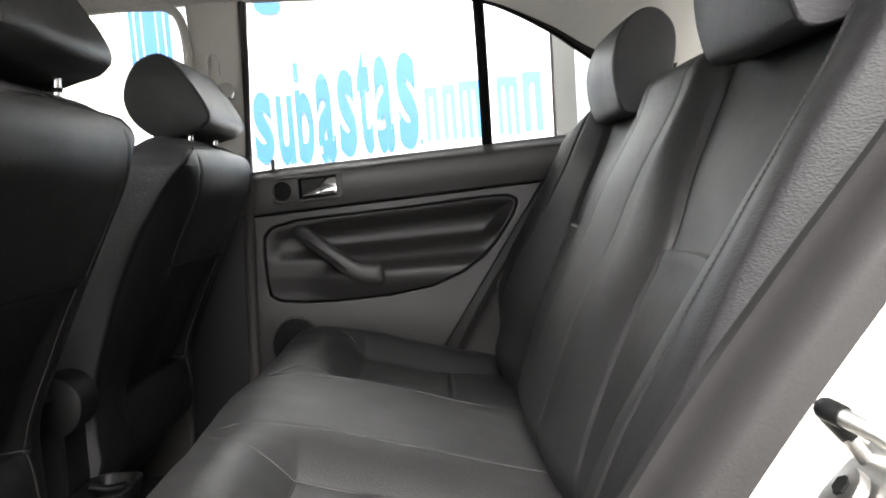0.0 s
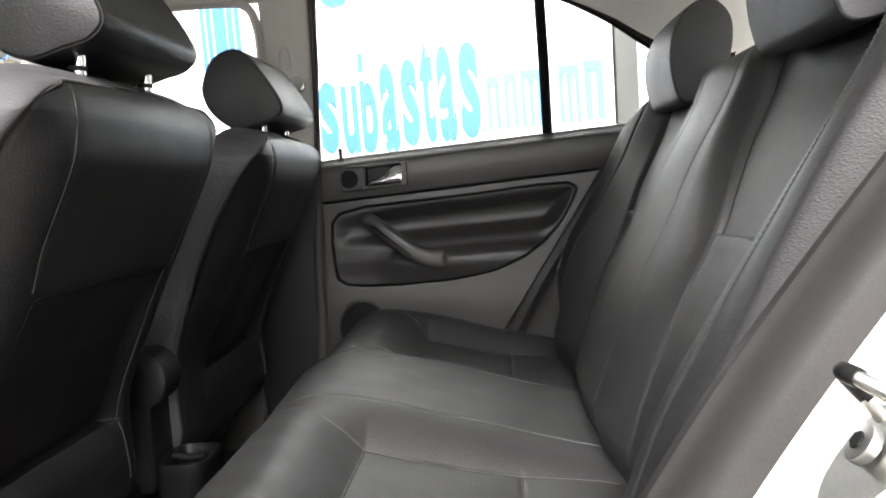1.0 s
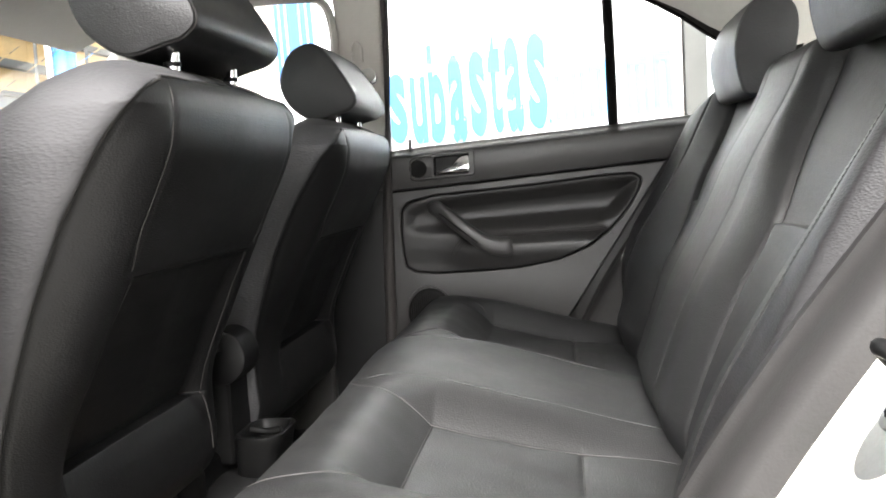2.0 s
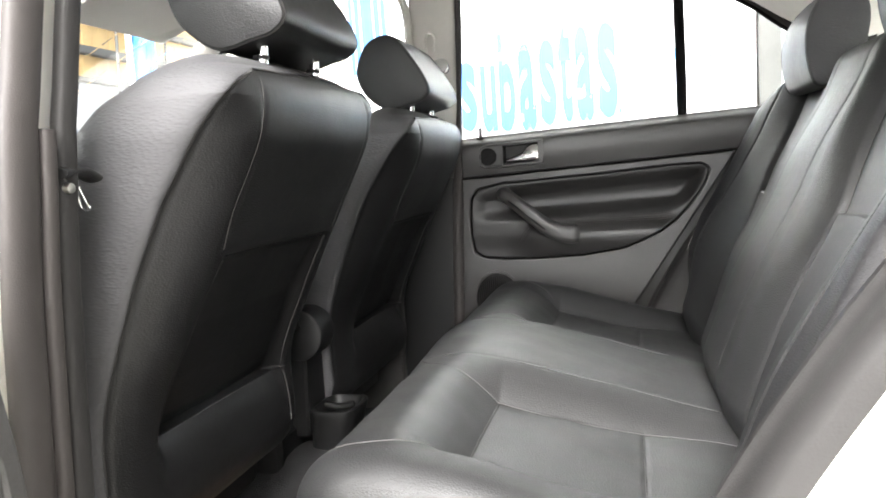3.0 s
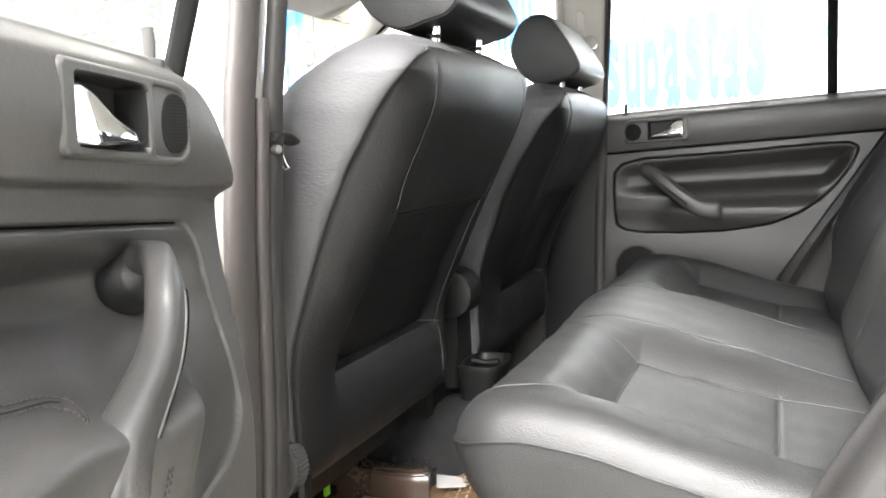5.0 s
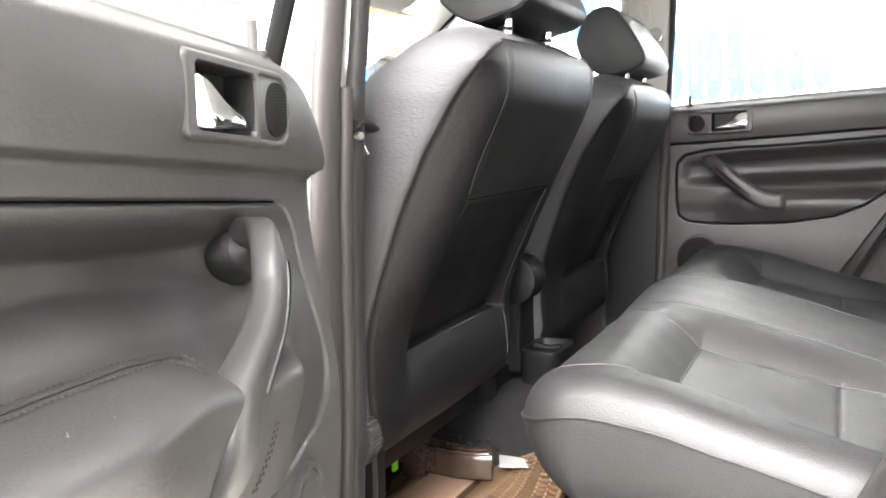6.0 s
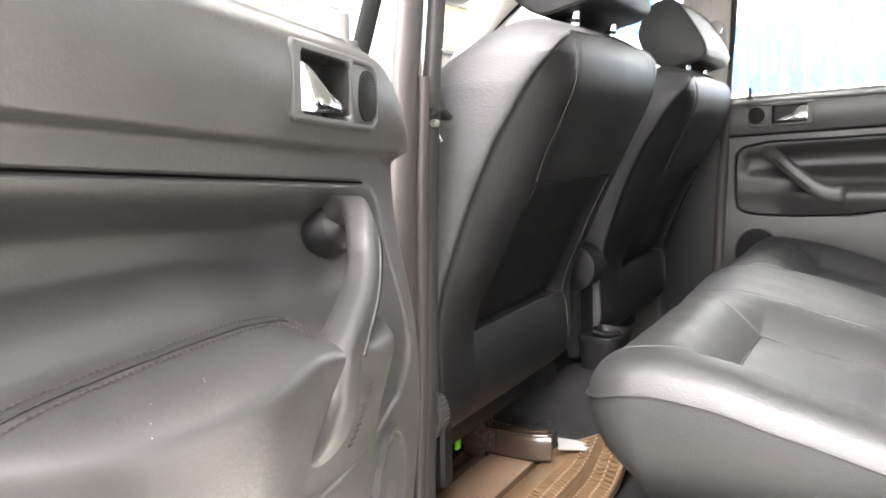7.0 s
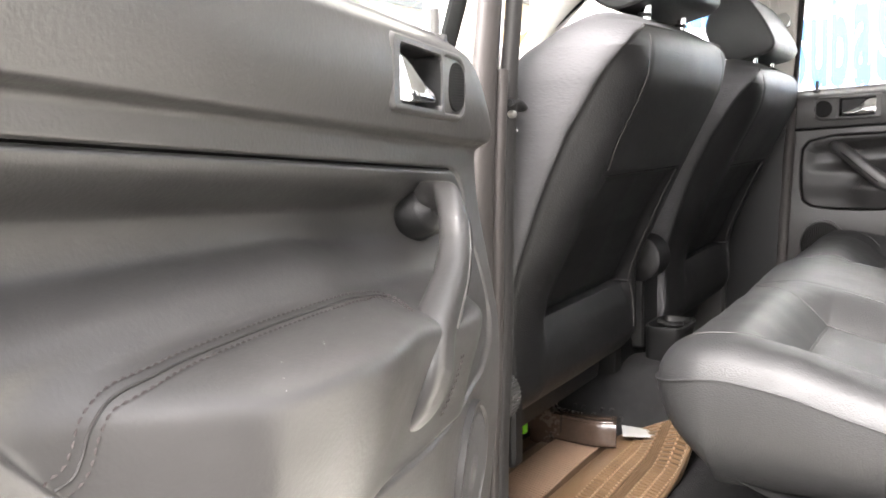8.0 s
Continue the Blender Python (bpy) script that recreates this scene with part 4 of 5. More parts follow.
def back_top(x):
    ax = np.abs(x)
    return 0.580 - 0.064 * step(0.50, 0.66, x) + 0.030 * step(-0.46, -0.56, x) - 0.010 * np.cos(ax * 9)


INSET_IN = [(0.0, 0.262), (0.28, 0.262), (0.314, 0.258), (0.364, 0.230), (0.42, 0.196), (0.47, 0.176), (0.55, 0.166)]
INSET_OUT = [(0.0, 0.352), (0.10, 0.366), (0.20, 0.398), (0.305, 0.430), (0.365, 0.452), (0.44, 0.480), (0.55, 0.500)]


def back_height(x, s):
    ax = np.abs(x)
    k = interp(s, [(-0.05, 1.0), (0.05, 1.0), (0.16, 0.85), (0.24, 0.66), (0.32, 0.50), (0.39, 0.36), (0.46, 0.28), (0.52, 0.22)])
    out = interp(s, [(-0.05, 0.03), (0.1, 0.034), (0.3, 0.034), (0.40, 0.030), (0.5, 0.016)])
    xi, xo = soft(s, INSET_IN, 0.02), soft(s, INSET_OUT, 0.02)
    roll = interp(s, [(0, 0.105), (0.30, 0.10), (0.40, 0.07), (0.50, 0.045)])
    # middle pad, its roll down to the inset panel, and the roll up to the side bolster
    u = np.clip((ax - xi + roll) / roll, 0, 1)
    h = 0.012 - 0.004 * np.clip(ax / 0.10, 0, 1) ** 2 - 0.026 * u ** 1.8
    v = np.clip((ax - xo) / (0.55 - xo), 0, 1)
    h = h + (0.014 + 0.036 * k) * (1 - (1 - v) ** 1.7)
    side = soft(ax, [(0.55, 0), (0.615, 1), (0.64, 0.8), (0.70, 0.6)], 0.02)
    h = h + side * (out - 0.036 * k) - 0.09 * step(0.630, 0.668, ax) ** 2
    # upper panel set back behind the lower one
    inside = step(-0.004, 0.003, ax - xi) * step(-0.004, 0.003, xo - ax)
    lip = 0.307 + 0.002 * np.sin(30 * x)
    h = h - 0.0065 * inside * step(lip - 0.0010, lip + 0.0035, s) + 0.001 * inside * gauss(s - lip + 0.010, 0.010)
    h = h - 0.0035 * gauss(ax - xi, 0.004) - 0.003 * gauss(ax - xo, 0.004) * step(0.20, 0.30, s)
    h = h - 0.004 * gauss(ax - 0.548, 0.003) - 0.0012 * gauss(ax - 0.098, 0.0025)
    # lumbar swell, tuck at the bottom, roll over the top
    h = h + 0.012 * gauss(s - 0.16, 0.12) - 0.05 * step(0.05, -0.04, s) - 0.012 * step(0.34, 0.5, s)
    h = h + 0.0015 * np.sin(13 * x + 21 * s) * np.cos(9 * x - 15 * s)
    # the far shoulder stands prouder and tucks in at its foot
    h = h + step(0.47, 0.585, x) * soft(s, [(-0.04, -0.048), (0.04, -0.036), (0.09, -0.014), (0.13, 0.0), (0.22, 0.013), (0.33, 0.006), (0.39, 0.010), (0.46, 0.021), (0.55, 0.021)], 0.02)
    d = back_top(x) - s
    return h - 0.07 * (1 - np.sqrt(np.clip(1 - np.clip(1 - d / 0.06, 0, 1) ** 2, 0, 1)))


def back_point(x, s, off=0.0):
    h = back_height(np.asarray(x, float), np.asarray(s, float)) + off
    s = np.asarray(s, float)
    ss = np.minimum(s, back_top(np.asarray(x, float)))
    return np.stack([x + 0 * s, ss * S_DIR[0] + h * S_NOR[0], 0.51 + ss * S_DIR[1] + h * S_NOR[1]], -1)


def seat_back():
    xs = np.concatenate([np.linspace(-0.664, -0.15, 300)[:-1], np.linspace(-0.15, 0.15, 90)[:-1], np.linspace(0.15, 0.664, 220)])
    ss = np.unique(np.concatenate([np.linspace(-0.04, 0.615, 216), np.linspace(0.296, 0.320, 18)]))
    X, S = np.meshgrid(xs, ss, indexing="ij")
    b = sheet("backrest", back_point(X, S), LEATHER, bench, "black leather backrest", angle=80)
    b.data.materials.append(BOLSTER)
    for f in b.data.polygons:
        if abs(f.center.x) > 0.5485:
            f.material_index = 1
    for s in (-1, 1):
        tube("bolster_seam", [back_point(s * 0.548, k, 0.0006) for k in np.linspace(0.0, 0.52 if s < 0 else 0.46, 14)], 0.0011, BLACK_RUBBER, b, n=6)
        stitches("bolster_stitching", [back_point(s * 0.5435, k, 0.0002) for k in np.linspace(0.0, 0.52 if s < 0 else 0.46, 100)], PIPING, b, normal=(0, 0.92, 0.39), pitch=0.006, length=0.0038, r=0.0004)
        tube("panel_seam", [back_point(s * float(soft(k, INSET_IN, 0.02)), k, 0.0012) for k in np.linspace(0.31, 0.52, 10)], 0.0010, LIT_SEAM, b, "thread seam coloured pale as if catching light", n=6)
        tube("panel_seam", [back_point(s * float(soft(k, INSET_IN, 0.02)), k, 0.0) for k in np.linspace(0.02, 0.30, 10)], 0.0010, PIPING, b, n=6)
        tube("middle_seam", [back_point(s * 0.098, k, -0.0002) for k in np.linspace(0.02, 0.52, 14)], 0.0008, PIPING, b, n=6)
    # rear shell behind the padding
    box("back_board", -0.64, 0.64, -0.34, -0.26, 0.5, 0.95, PLASTIC, bench, bevel=0.02)


seat_back()


def pillow(name, profile, x0, x1, mat, parent, label, edge=0.03, steps=8, bulge=0.004, squeeze=0.25, ends=None):
    """A headrest: a closed (y, z) outline carried along x, with rounded ends."""
    prof = smooth_path(profile, steps, True)
    c = prof.mean(0)
    n_end, hw, xm = 10, (x1 - x0) / 2, (x0 + x1) / 2
    xs, sc = [], []
    for k in np.linspace(0, 1, n_end):
        xs.append(-hw + edge * (1 - math.cos(math.pi / 2 * k)))
        sc.append(1 - squeeze * (1 - math.sin(math.pi / 2 * k)))
    mids = np.linspace(-hw + edge, hw - edge, 14)[1:-1]
    allx = list(xs) + list(mids) + [-v for v in xs[::-1]]
    alls = list(sc) + [1 + bulge * 10 * (1 - (m / hw) ** 2) * 0.5 for m in mids] + sc[::-1]
    P = []
    for k in (0.02, 0.4, 0.75, 0.93):
        P.append([(xm - hw - 0.006 * (1 - k * k), *(c + (q - c) * sc[0] * k)) for q in prof])
    for xv, s in zip(allx, alls):
        P.append([(xm + xv, *(c + (q - c) * s)) for q in prof])
    for k in (0.93, 0.75, 0.4, 0.02):
        P.append([(xm + hw + 0.006 * (1 - k * k), *(c + (q - c) * sc[0] * k)) for q in prof])
    ob = sheet(name, np.array(P), mat, parent, label, loop_v=True, cap=True, angle=70)
    if ends:
        # end panels in a second material
        ob.data.materials.append(ends)
        for f in ob.data.polygons:
            if abs(f.center.x - xm) > hw - edge * 0.35:
                f.material_index = 1
    return ob, [c + (q - c) * (sc[3] + 0.004) for q in prof], xs[3]


REAR_HEADREST = [(-0.192, 0.985), (-0.184, 1.035), (-0.20, 1.078), (-0.24, 1.113), (-0.29, 1.120), (-0.33, 1.095), (-0.335, 1.055), (-0.315, 1.00), (-0.28, 0.968), (-0.215, 0.958)]
REAR_HEADREST = [(-0.184 + (y + 0.184) * 0.66, z) for y, z in REAR_HEADREST]
for xc, up_by in ((-0.352, 0.018), (0.360, 0.004)):
    # headrest ends use the lightened leather, as if lit from the side
    hr, rim, xe = pillow("headrest", [(y, z + up_by) for y, z in REAR_HEADREST], xc - 0.130, xc + 0.130, LEATHER, bench, "black leather headrest", edge=0.010, squeeze=0.05, ends=LIT_LEATHER)
    for s in (-1, 1):
        tube("headrest_seam", [(xc + s * 0.1245, q[0], q[1]) for q in rim[::8]], 0.0014, PIPING, hr, n=6, steps=6, closed=True, up=(1, 0, 0))
    for dx in (-0.07, 0.07):
        tube("headrest_post", [(xc + dx, -0.262, 0.93), (xc + dx, -0.258, 1.00)], 0.006, CHROME, bench, "chrome post", n=12, up=(1, 0, 0))


# ---------- front seats ----------
def front_seat(xc, lift, tuck, ahead, rest):
    seat = thing("front_seat", "black leather front seat with a rear pocket and headrest", "car seat", "front seats", at=(xc, 0.75, FLOOR))
    zz = np.unique(np.concatenate([np.linspace(0.448, 0.578, 60), np.linspace(0.578, 0.594, 22), np.linspace(0.594, 0.93, 120), np.linspace(0.93, 0.99, 60)]))
    nz = len(zz)
    # rear-most line of the side rolls, line of the piping, half widths at the piping and at the wings
    yr = soft(zz, [(0.44, 0.66), (0.455, 0.625), (0.475, 0.598), (0.50, 0.586), (0.55, 0.589), (0.585, 0.590), (0.62, 0.582), (0.65, 0.569), (0.68, 0.553), (0.73, 0.532), (0.785, 0.507),
                   (0.83, 0.485), (0.868, 0.465), (0.90, 0.451), (0.935, 0.447), (0.955, 0.453), (0.968, 0.461), (0.978, 0.478), (0.986, 0.503), (0.99, 0.53)], 0.016)
    yp = soft(zz, [(0.44, 0.68), (0.455, 0.640), (0.48, 0.615), (0.51, 0.605), (0.55, 0.608), (0.60, 0.608), (0.63, 0.604), (0.665, 0.594), (0.70, 0.583), (0.75, 0.567), (0.777, 0.556),
                   (0.804, 0.543), (0.834, 0.529), (0.86, 0.512), (0.887, 0.496), (0.915, 0.477), (0.938, 0.458), (0.955, 0.455), (0.968, 0.461), (0.978, 0.478), (0.986, 0.503), (0.99, 0.53)], 0.008)
    hw = interp(zz, [(0.44, 0.235), (0.48, 0.250), (0.53, 0.254), (0.70, 0.254), (0.90, 0.254), (0.92, 0.252), (0.935, 0.246), (0.945, 0.233), (0.953, 0.214), (0.958, 0.196), (0.962, 0.168), (0.9655, 0.11), (0.9675, 0.05), (0.9685, 0.012), (0.99, 0.01)])
    wing = soft(zz, [(0.44, 0.235), (0.47, 0.262), (0.55, 0.272), (0.80, 0.278), (0.90, 0.276), (0.935, 0.268), (0.955, 0.254), (0.97, 0.228), (0.98, 0.190), (0.986, 0.14), (0.99, 0.06)], 0.006)
    deep = soft(zz, [(0.44, 0.03), (0.47, 0.06), (0.60, 0.075), (0.85, 0.085), (0.93, 0.080), (0.96, 0.060), (0.98, 0.030), (0.99, 0.006)], 0.008)
    nr, ng, nf = 44, 26, 18
    P = np.zeros((nz, 2 * (nr + ng + nf) - 2, 3))
    for i, z in enumerate(zz):
        dx = hw[i] * np.linspace(0, 1, nr + 1)[:-1] ** 0.8
        xr = min(0.198, 0.72 * hw[i])
        y = yr[i] + (yp[i] - yr[i]) * np.clip((dx - xr) / (hw[i] - xr + 1e-6), 0, 1) ** 2.1
        y = y - 0.004 * (1 - np.clip(dx / 0.19, 0, 1) ** 2) * step(0.79, 0.84, z)
        # pocket sheet, hung between the rolls, that drops behind the padded lower edge
        edge = interp(z, [(0.585, 0.174), (0.775, 0.160)])
        sheet_y = interp(z, [(0.584, 0.622), (0.60, 0.609), (0.64, 0.589), (0.70, 0.563), (0.74, 0.541), (0.770, 0.5235), (0.775, 0.5135)]) + 0.003 * np.sin(9 * z + 14 * dx)
        low_y = soft(z, [(0.44, 0.66), (0.455, 0.625), (0.475, 0.600), (0.50, 0.587), (0.527, 0.586), (0.555, 0.592), (0.58, 0.602), (0.590, 0.607)], 0.012)
        k = step(edge + 0.014, edge - 0.010, dx) * step(0.7775, 0.7735, z)
        hung = low_y + (sheet_y - low_y) * step(0.5835, 0.5875, z)
        y = y * (1 - k) + hung * k
        y = y + 0.0025 * gauss(dx - 0.186, 0.004) * step(0.775, 0.80, z) * step(0.955, 0.94, z) + 0.002 * gauss(z - 0.7765, 0.003) * step(0.19, 0.16, dx)
        a = np.linspace(0, math.pi / 2, ng + 1)[:-1]
        gx = hw[i] + (wing[i] - hw[i]) * np.sin(a) ** 0.75
        gy = yp[i] + deep[i] * (1 - np.cos(a) ** 0.8) + 0.0030 * gauss(a - 0.02, 0.05) * step(0.958, 0.945, z)
        f = np.linspace(0, 1, nf)
        fx = wing[i] * np.cos(f * math.pi / 2) ** 0.55
        fy = yp[i] + deep[i] * (1 + soft(f, [(0, 0), (0.3, 0.55), (0.55, 0.62), (0.75, 0.30), (1, 0.22)], 0.06))
        hx, hy = np.concatenate([dx, gx, fx]), np.concatenate([y, gy, fy])
        hy = hy + 0.0010 * np.sin(27 * z + 11 * hx)
        P[i, :, 0] = xc + np.concatenate([hx, -hx[-2:0:-1]])
        P[i, :, 1] = np.concatenate([hy, hy[-2:0:-1]]) + ahead
        P[i, :, 2] = z + lift - tuck * float(step(0.76, 0.96, z))
    b = sheet("backrest", P, SHADED_LEATHER, seat, "black leather backrest with a rear pocket", loop_v=True, cap=True, flip=True, angle=80)
    # side wings get the leather with door light in its colour
    b.data.materials.append(LIT_LEATHER)
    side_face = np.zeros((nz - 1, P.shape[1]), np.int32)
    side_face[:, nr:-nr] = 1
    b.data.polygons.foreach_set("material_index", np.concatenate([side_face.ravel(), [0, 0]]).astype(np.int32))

    def on(dx, z, off=0.0012):
        i = min(max(int(np.searchsorted(zz, z)) - 1, 0), nz - 2)
        f = (z - zz[i]) / (zz[i + 1] - zz[i])
        yy = [float(np.interp(abs(dx), P[k, :nr + 1, 0] - xc, P[k, :nr + 1, 1])) for k in (i, i + 1)]
        return np.array([xc + dx, yy[0] + (yy[1] - yy[0]) * f - off, z + lift - tuck * float(step(0.76, 0.96, z))])

    # piping up one side, over the top and down the other
    top = int(np.searchsorted(zz, 0.9672))
    arch = np.concatenate([P[6:top:5, nr], P[6:top:5, -nr][::-1]])
    tube("side_piping", arch + np.array([0, -0.0002, 0.0002]), 0.0017, PIPING, b, "raised dark seam", n=6, steps=3)
    for sg in (-1, 1):
        tube("back_seam", [on(sg * dx, z, 0.0002) for dx, z in ((0.180, 0.961), (0.184, 0.94), (0.186, 0.90), (0.187, 0.86), (0.186, 0.82), (0.178, 0.785))], 0.0008, THREAD, b, "grey thread seam", n=6, steps=6)
        tube("pocket_seam", [on(sg * (interp(z, [(0.585, 0.181), (0.775, 0.166)])), z, 0.0006) for z in np.linspace(0.772, 0.590, 12)], 0.0008, THREAD if sg > 0 else PIPING, b, "thread seam", n=6, steps=4)
        if sg > 0:
            tube("pocket_seam", [on(sg * dx, z, 0.0006) for dx, z in ((0.180, 0.588), (0.182, 0.575), (0.187, 0.552), (0.191, 0.527), (0.192, 0.507))], 0.0011, THREAD, b, "grey thread seam", n=6, steps=6)
    tube("cross_seam", [on(dx, 0.7770, 0.0004) for dx in np.linspace(-0.165, 0.165, 15)], 0.0007, BLACK_RUBBER, b, "dark cross seam", n=6, steps=3)
    # headrest on two posts
    prof = [(0.574, 1.037), (0.558, 1.075), (0.530, 1.092), (0.502, 1.087), (0.468, 1.044), (0.444, 0.998), (0.455, 0.978), (0.480, 0.970), (0.520, 0.962), (0.554, 0.983), (0.571, 1.01)]
    prof = [(y + ahead, z + lift + rest) for y, z in prof]
    hr, rim, xe = pillow("headrest", prof, xc - 0.132, xc + 0.140, SHADED_LEATHER, seat, "black leather headrest", edge=0.012, squeeze=0.05)
    for sg in (-1, 1):
        tube("headrest_seam", [(xc + 0.004 + sg * 0.1320, q[0], q[1]) for q in rim[::8]], 0.0014, PIPING, hr, n=6, steps=6, closed=True, up=(1, 0, 0))
    for dx in (-0.086, 0.086):
        tube("headrest_post", [(xc + dx, 0.490 + ahead, 0.94 + lift), (xc + dx, 0.487 + ahead, 1.02 + lift)], 0.0062, CHROME, seat, "chrome post", n=14, up=(1, 0, 0))
        disc("post_collar", (xc + dx, 0.490 + ahead, 0.985 + lift), (0, -0.05, 1), 0.009, 0.005, PLASTIC, seat, "black post collar")
    # seat base, side cover with the recline wheel, rails
    xs2, ys2 = np.linspace(-0.25, 0.25, 30), np.linspace(0.62, 1.15, 30)
    X, Y = np.meshgrid(xs2, ys2, indexing="ij")
    d = np.minimum(0.25 - np.abs(X), np.minimum(Y - 0.62, 1.15 - Y))
    Z = 0.50 + 0.10 * (Y - 0.62) - 0.04 * (1 - np.sqrt(np.clip(1 - np.clip(1 - d / 0.04, 0, 1) ** 2, 0, 1))) + 0.02 * step(0.15, 0.22, np.abs(X))
    sheet("cushion", np.stack([X + xc, Y, Z + lift], -1), LEATHER, seat, "black leather seat cushion")
    box("cushion_pan", xc - 0.24, xc + 0.24, 0.66, 1.13, 0.40 + lift, 0.49 + lift, PLASTIC, seat, bevel=0.02)
    return seat


seat_l = front_seat(-0.35, 0.0, 0.0, 0.0, 0.028)
seat_r = front_seat(0.35, -0.014, 0.006, -0.002, 0.013)
# recline wheel on the outer side of the driver's seat
wheel = disc("recline_wheel", (-0.610, 0.632, 0.499), (-1, 0, 0.0), 0.037, 0.030, PLASTIC_GREY, seat_l, "ribbed dark recline wheel", n=40, bevel=0.006)
for k in range(44):
    t = k / 44 * 2 * math.pi
    p, q = 0.632 + 0.0372 * math.cos(t), 0.499 + 0.0372 * math.sin(t)
    tube("wheel_rib", [(-0.598, p, q), (-0.621, p, q)], 0.0014, PLASTIC_GREY, wheel, n=6, up=(0, 0.3, 1))
box("side_cover", -0.605, -0.575, 0.60, 1.05, 0.40, 0.50, PLASTIC, seat_l, "black plastic side cover", bevel=0.012, seg=3)
for sx in (-0.52, -0.18, 0.18, 0.52):
    par = seat_l if sx < 0 else seat_r
    box("rail", sx - 0.02, sx + 0.02, 0.70, 1.15, FLOOR + 0.03, FLOOR + 0.065, BROWN, par, "dark seat rail", bevel=0.006)
    box("rail_leg", sx - 0.018, sx + 0.018, 0.72, 0.76, FLOOR + 0.0, FLOOR + 0.14, BROWN, par, bevel=0.005)

# ---------- middle: console, armrest ----------
console = thing("centre_console", "black plastic centre console with a rear cup holder", "console", at=(0, 0.6, FLOOR + 0.13))
box("console_body", -0.07, 0.085, 0.64, 1.5, 0.38, 0.455, PLASTIC, console, "black console body", bevel=0.02, seg=3)
cup_rows = []
for hx, hy, z in ((0.052, 0.028, 0.395), (0.056, 0.033, 0.425), (0.060, 0.037, 0.462), (0.062, 0.039, 0.472), (0.061, 0.038, 0.476), (0.056, 0.033, 0.477), (0.053, 0.030, 0.473), (0.050, 0.028, 0.44), (0.046, 0.026, 0.418), (0.010, 0.006, 0.416)):
    cup_rows.append([(0.050 + px, 0.581 + py + 0.10 * (0.475 - z), z) for px, py in ring(hx, 40, hy, 4.0)])
sheet("cup_holder", np.array(cup_rows), PLASTIC, console, "black rear cup holder", loop_v=True, cap=True)
tube("cup_divider", [(0.050, 0.556, 0.474), (0.050, 0.58, 0.470), (0.050, 0.606, 0.474)], 0.006, PLASTIC, console, "black divider", n=10)
arm = thing("folding_armrest", "folded black leather armrest between the front seats", "armrest", at=(0, 0.62, 0.5))
tube("pad", [(x, 0.630, 0.598) for x in (0.000, 0.004, 0.016, 0.046, 0.068, 0.072)], 0.040, SHADED_LEATHER, arm, n=32, up=(0, 0, 1), ry=0.042, scales=interp(np.linspace(0, 1, 41), [(0, 0.86), (0.1, 0.97), (0.2, 1), (0.8, 1), (0.9, 0.97), (1, 0.86)]))
sheet("upper_pad", sweep(smooth_path([(0.018, 0.65, 0.60), (0.018, 0.67, 0.65), (0.018, 0.67, 0.70)], 8), ring(0.036, 24, 0.03, 3), up=(0, 1, 0)), SHADED_LEATHER, arm, loop_v=True, cap=True)
box("bracket", 0.002, 0.092, 0.618, 0.66, 0.43, 0.59, PLASTIC, arm, "black armrest bracket", bevel=0.012, seg=3)
box("armrest_hinge", -0.01, 0.04, 0.72, 0.80, 0.44, 0.66, PLASTIC, arm, bevel=0.015)

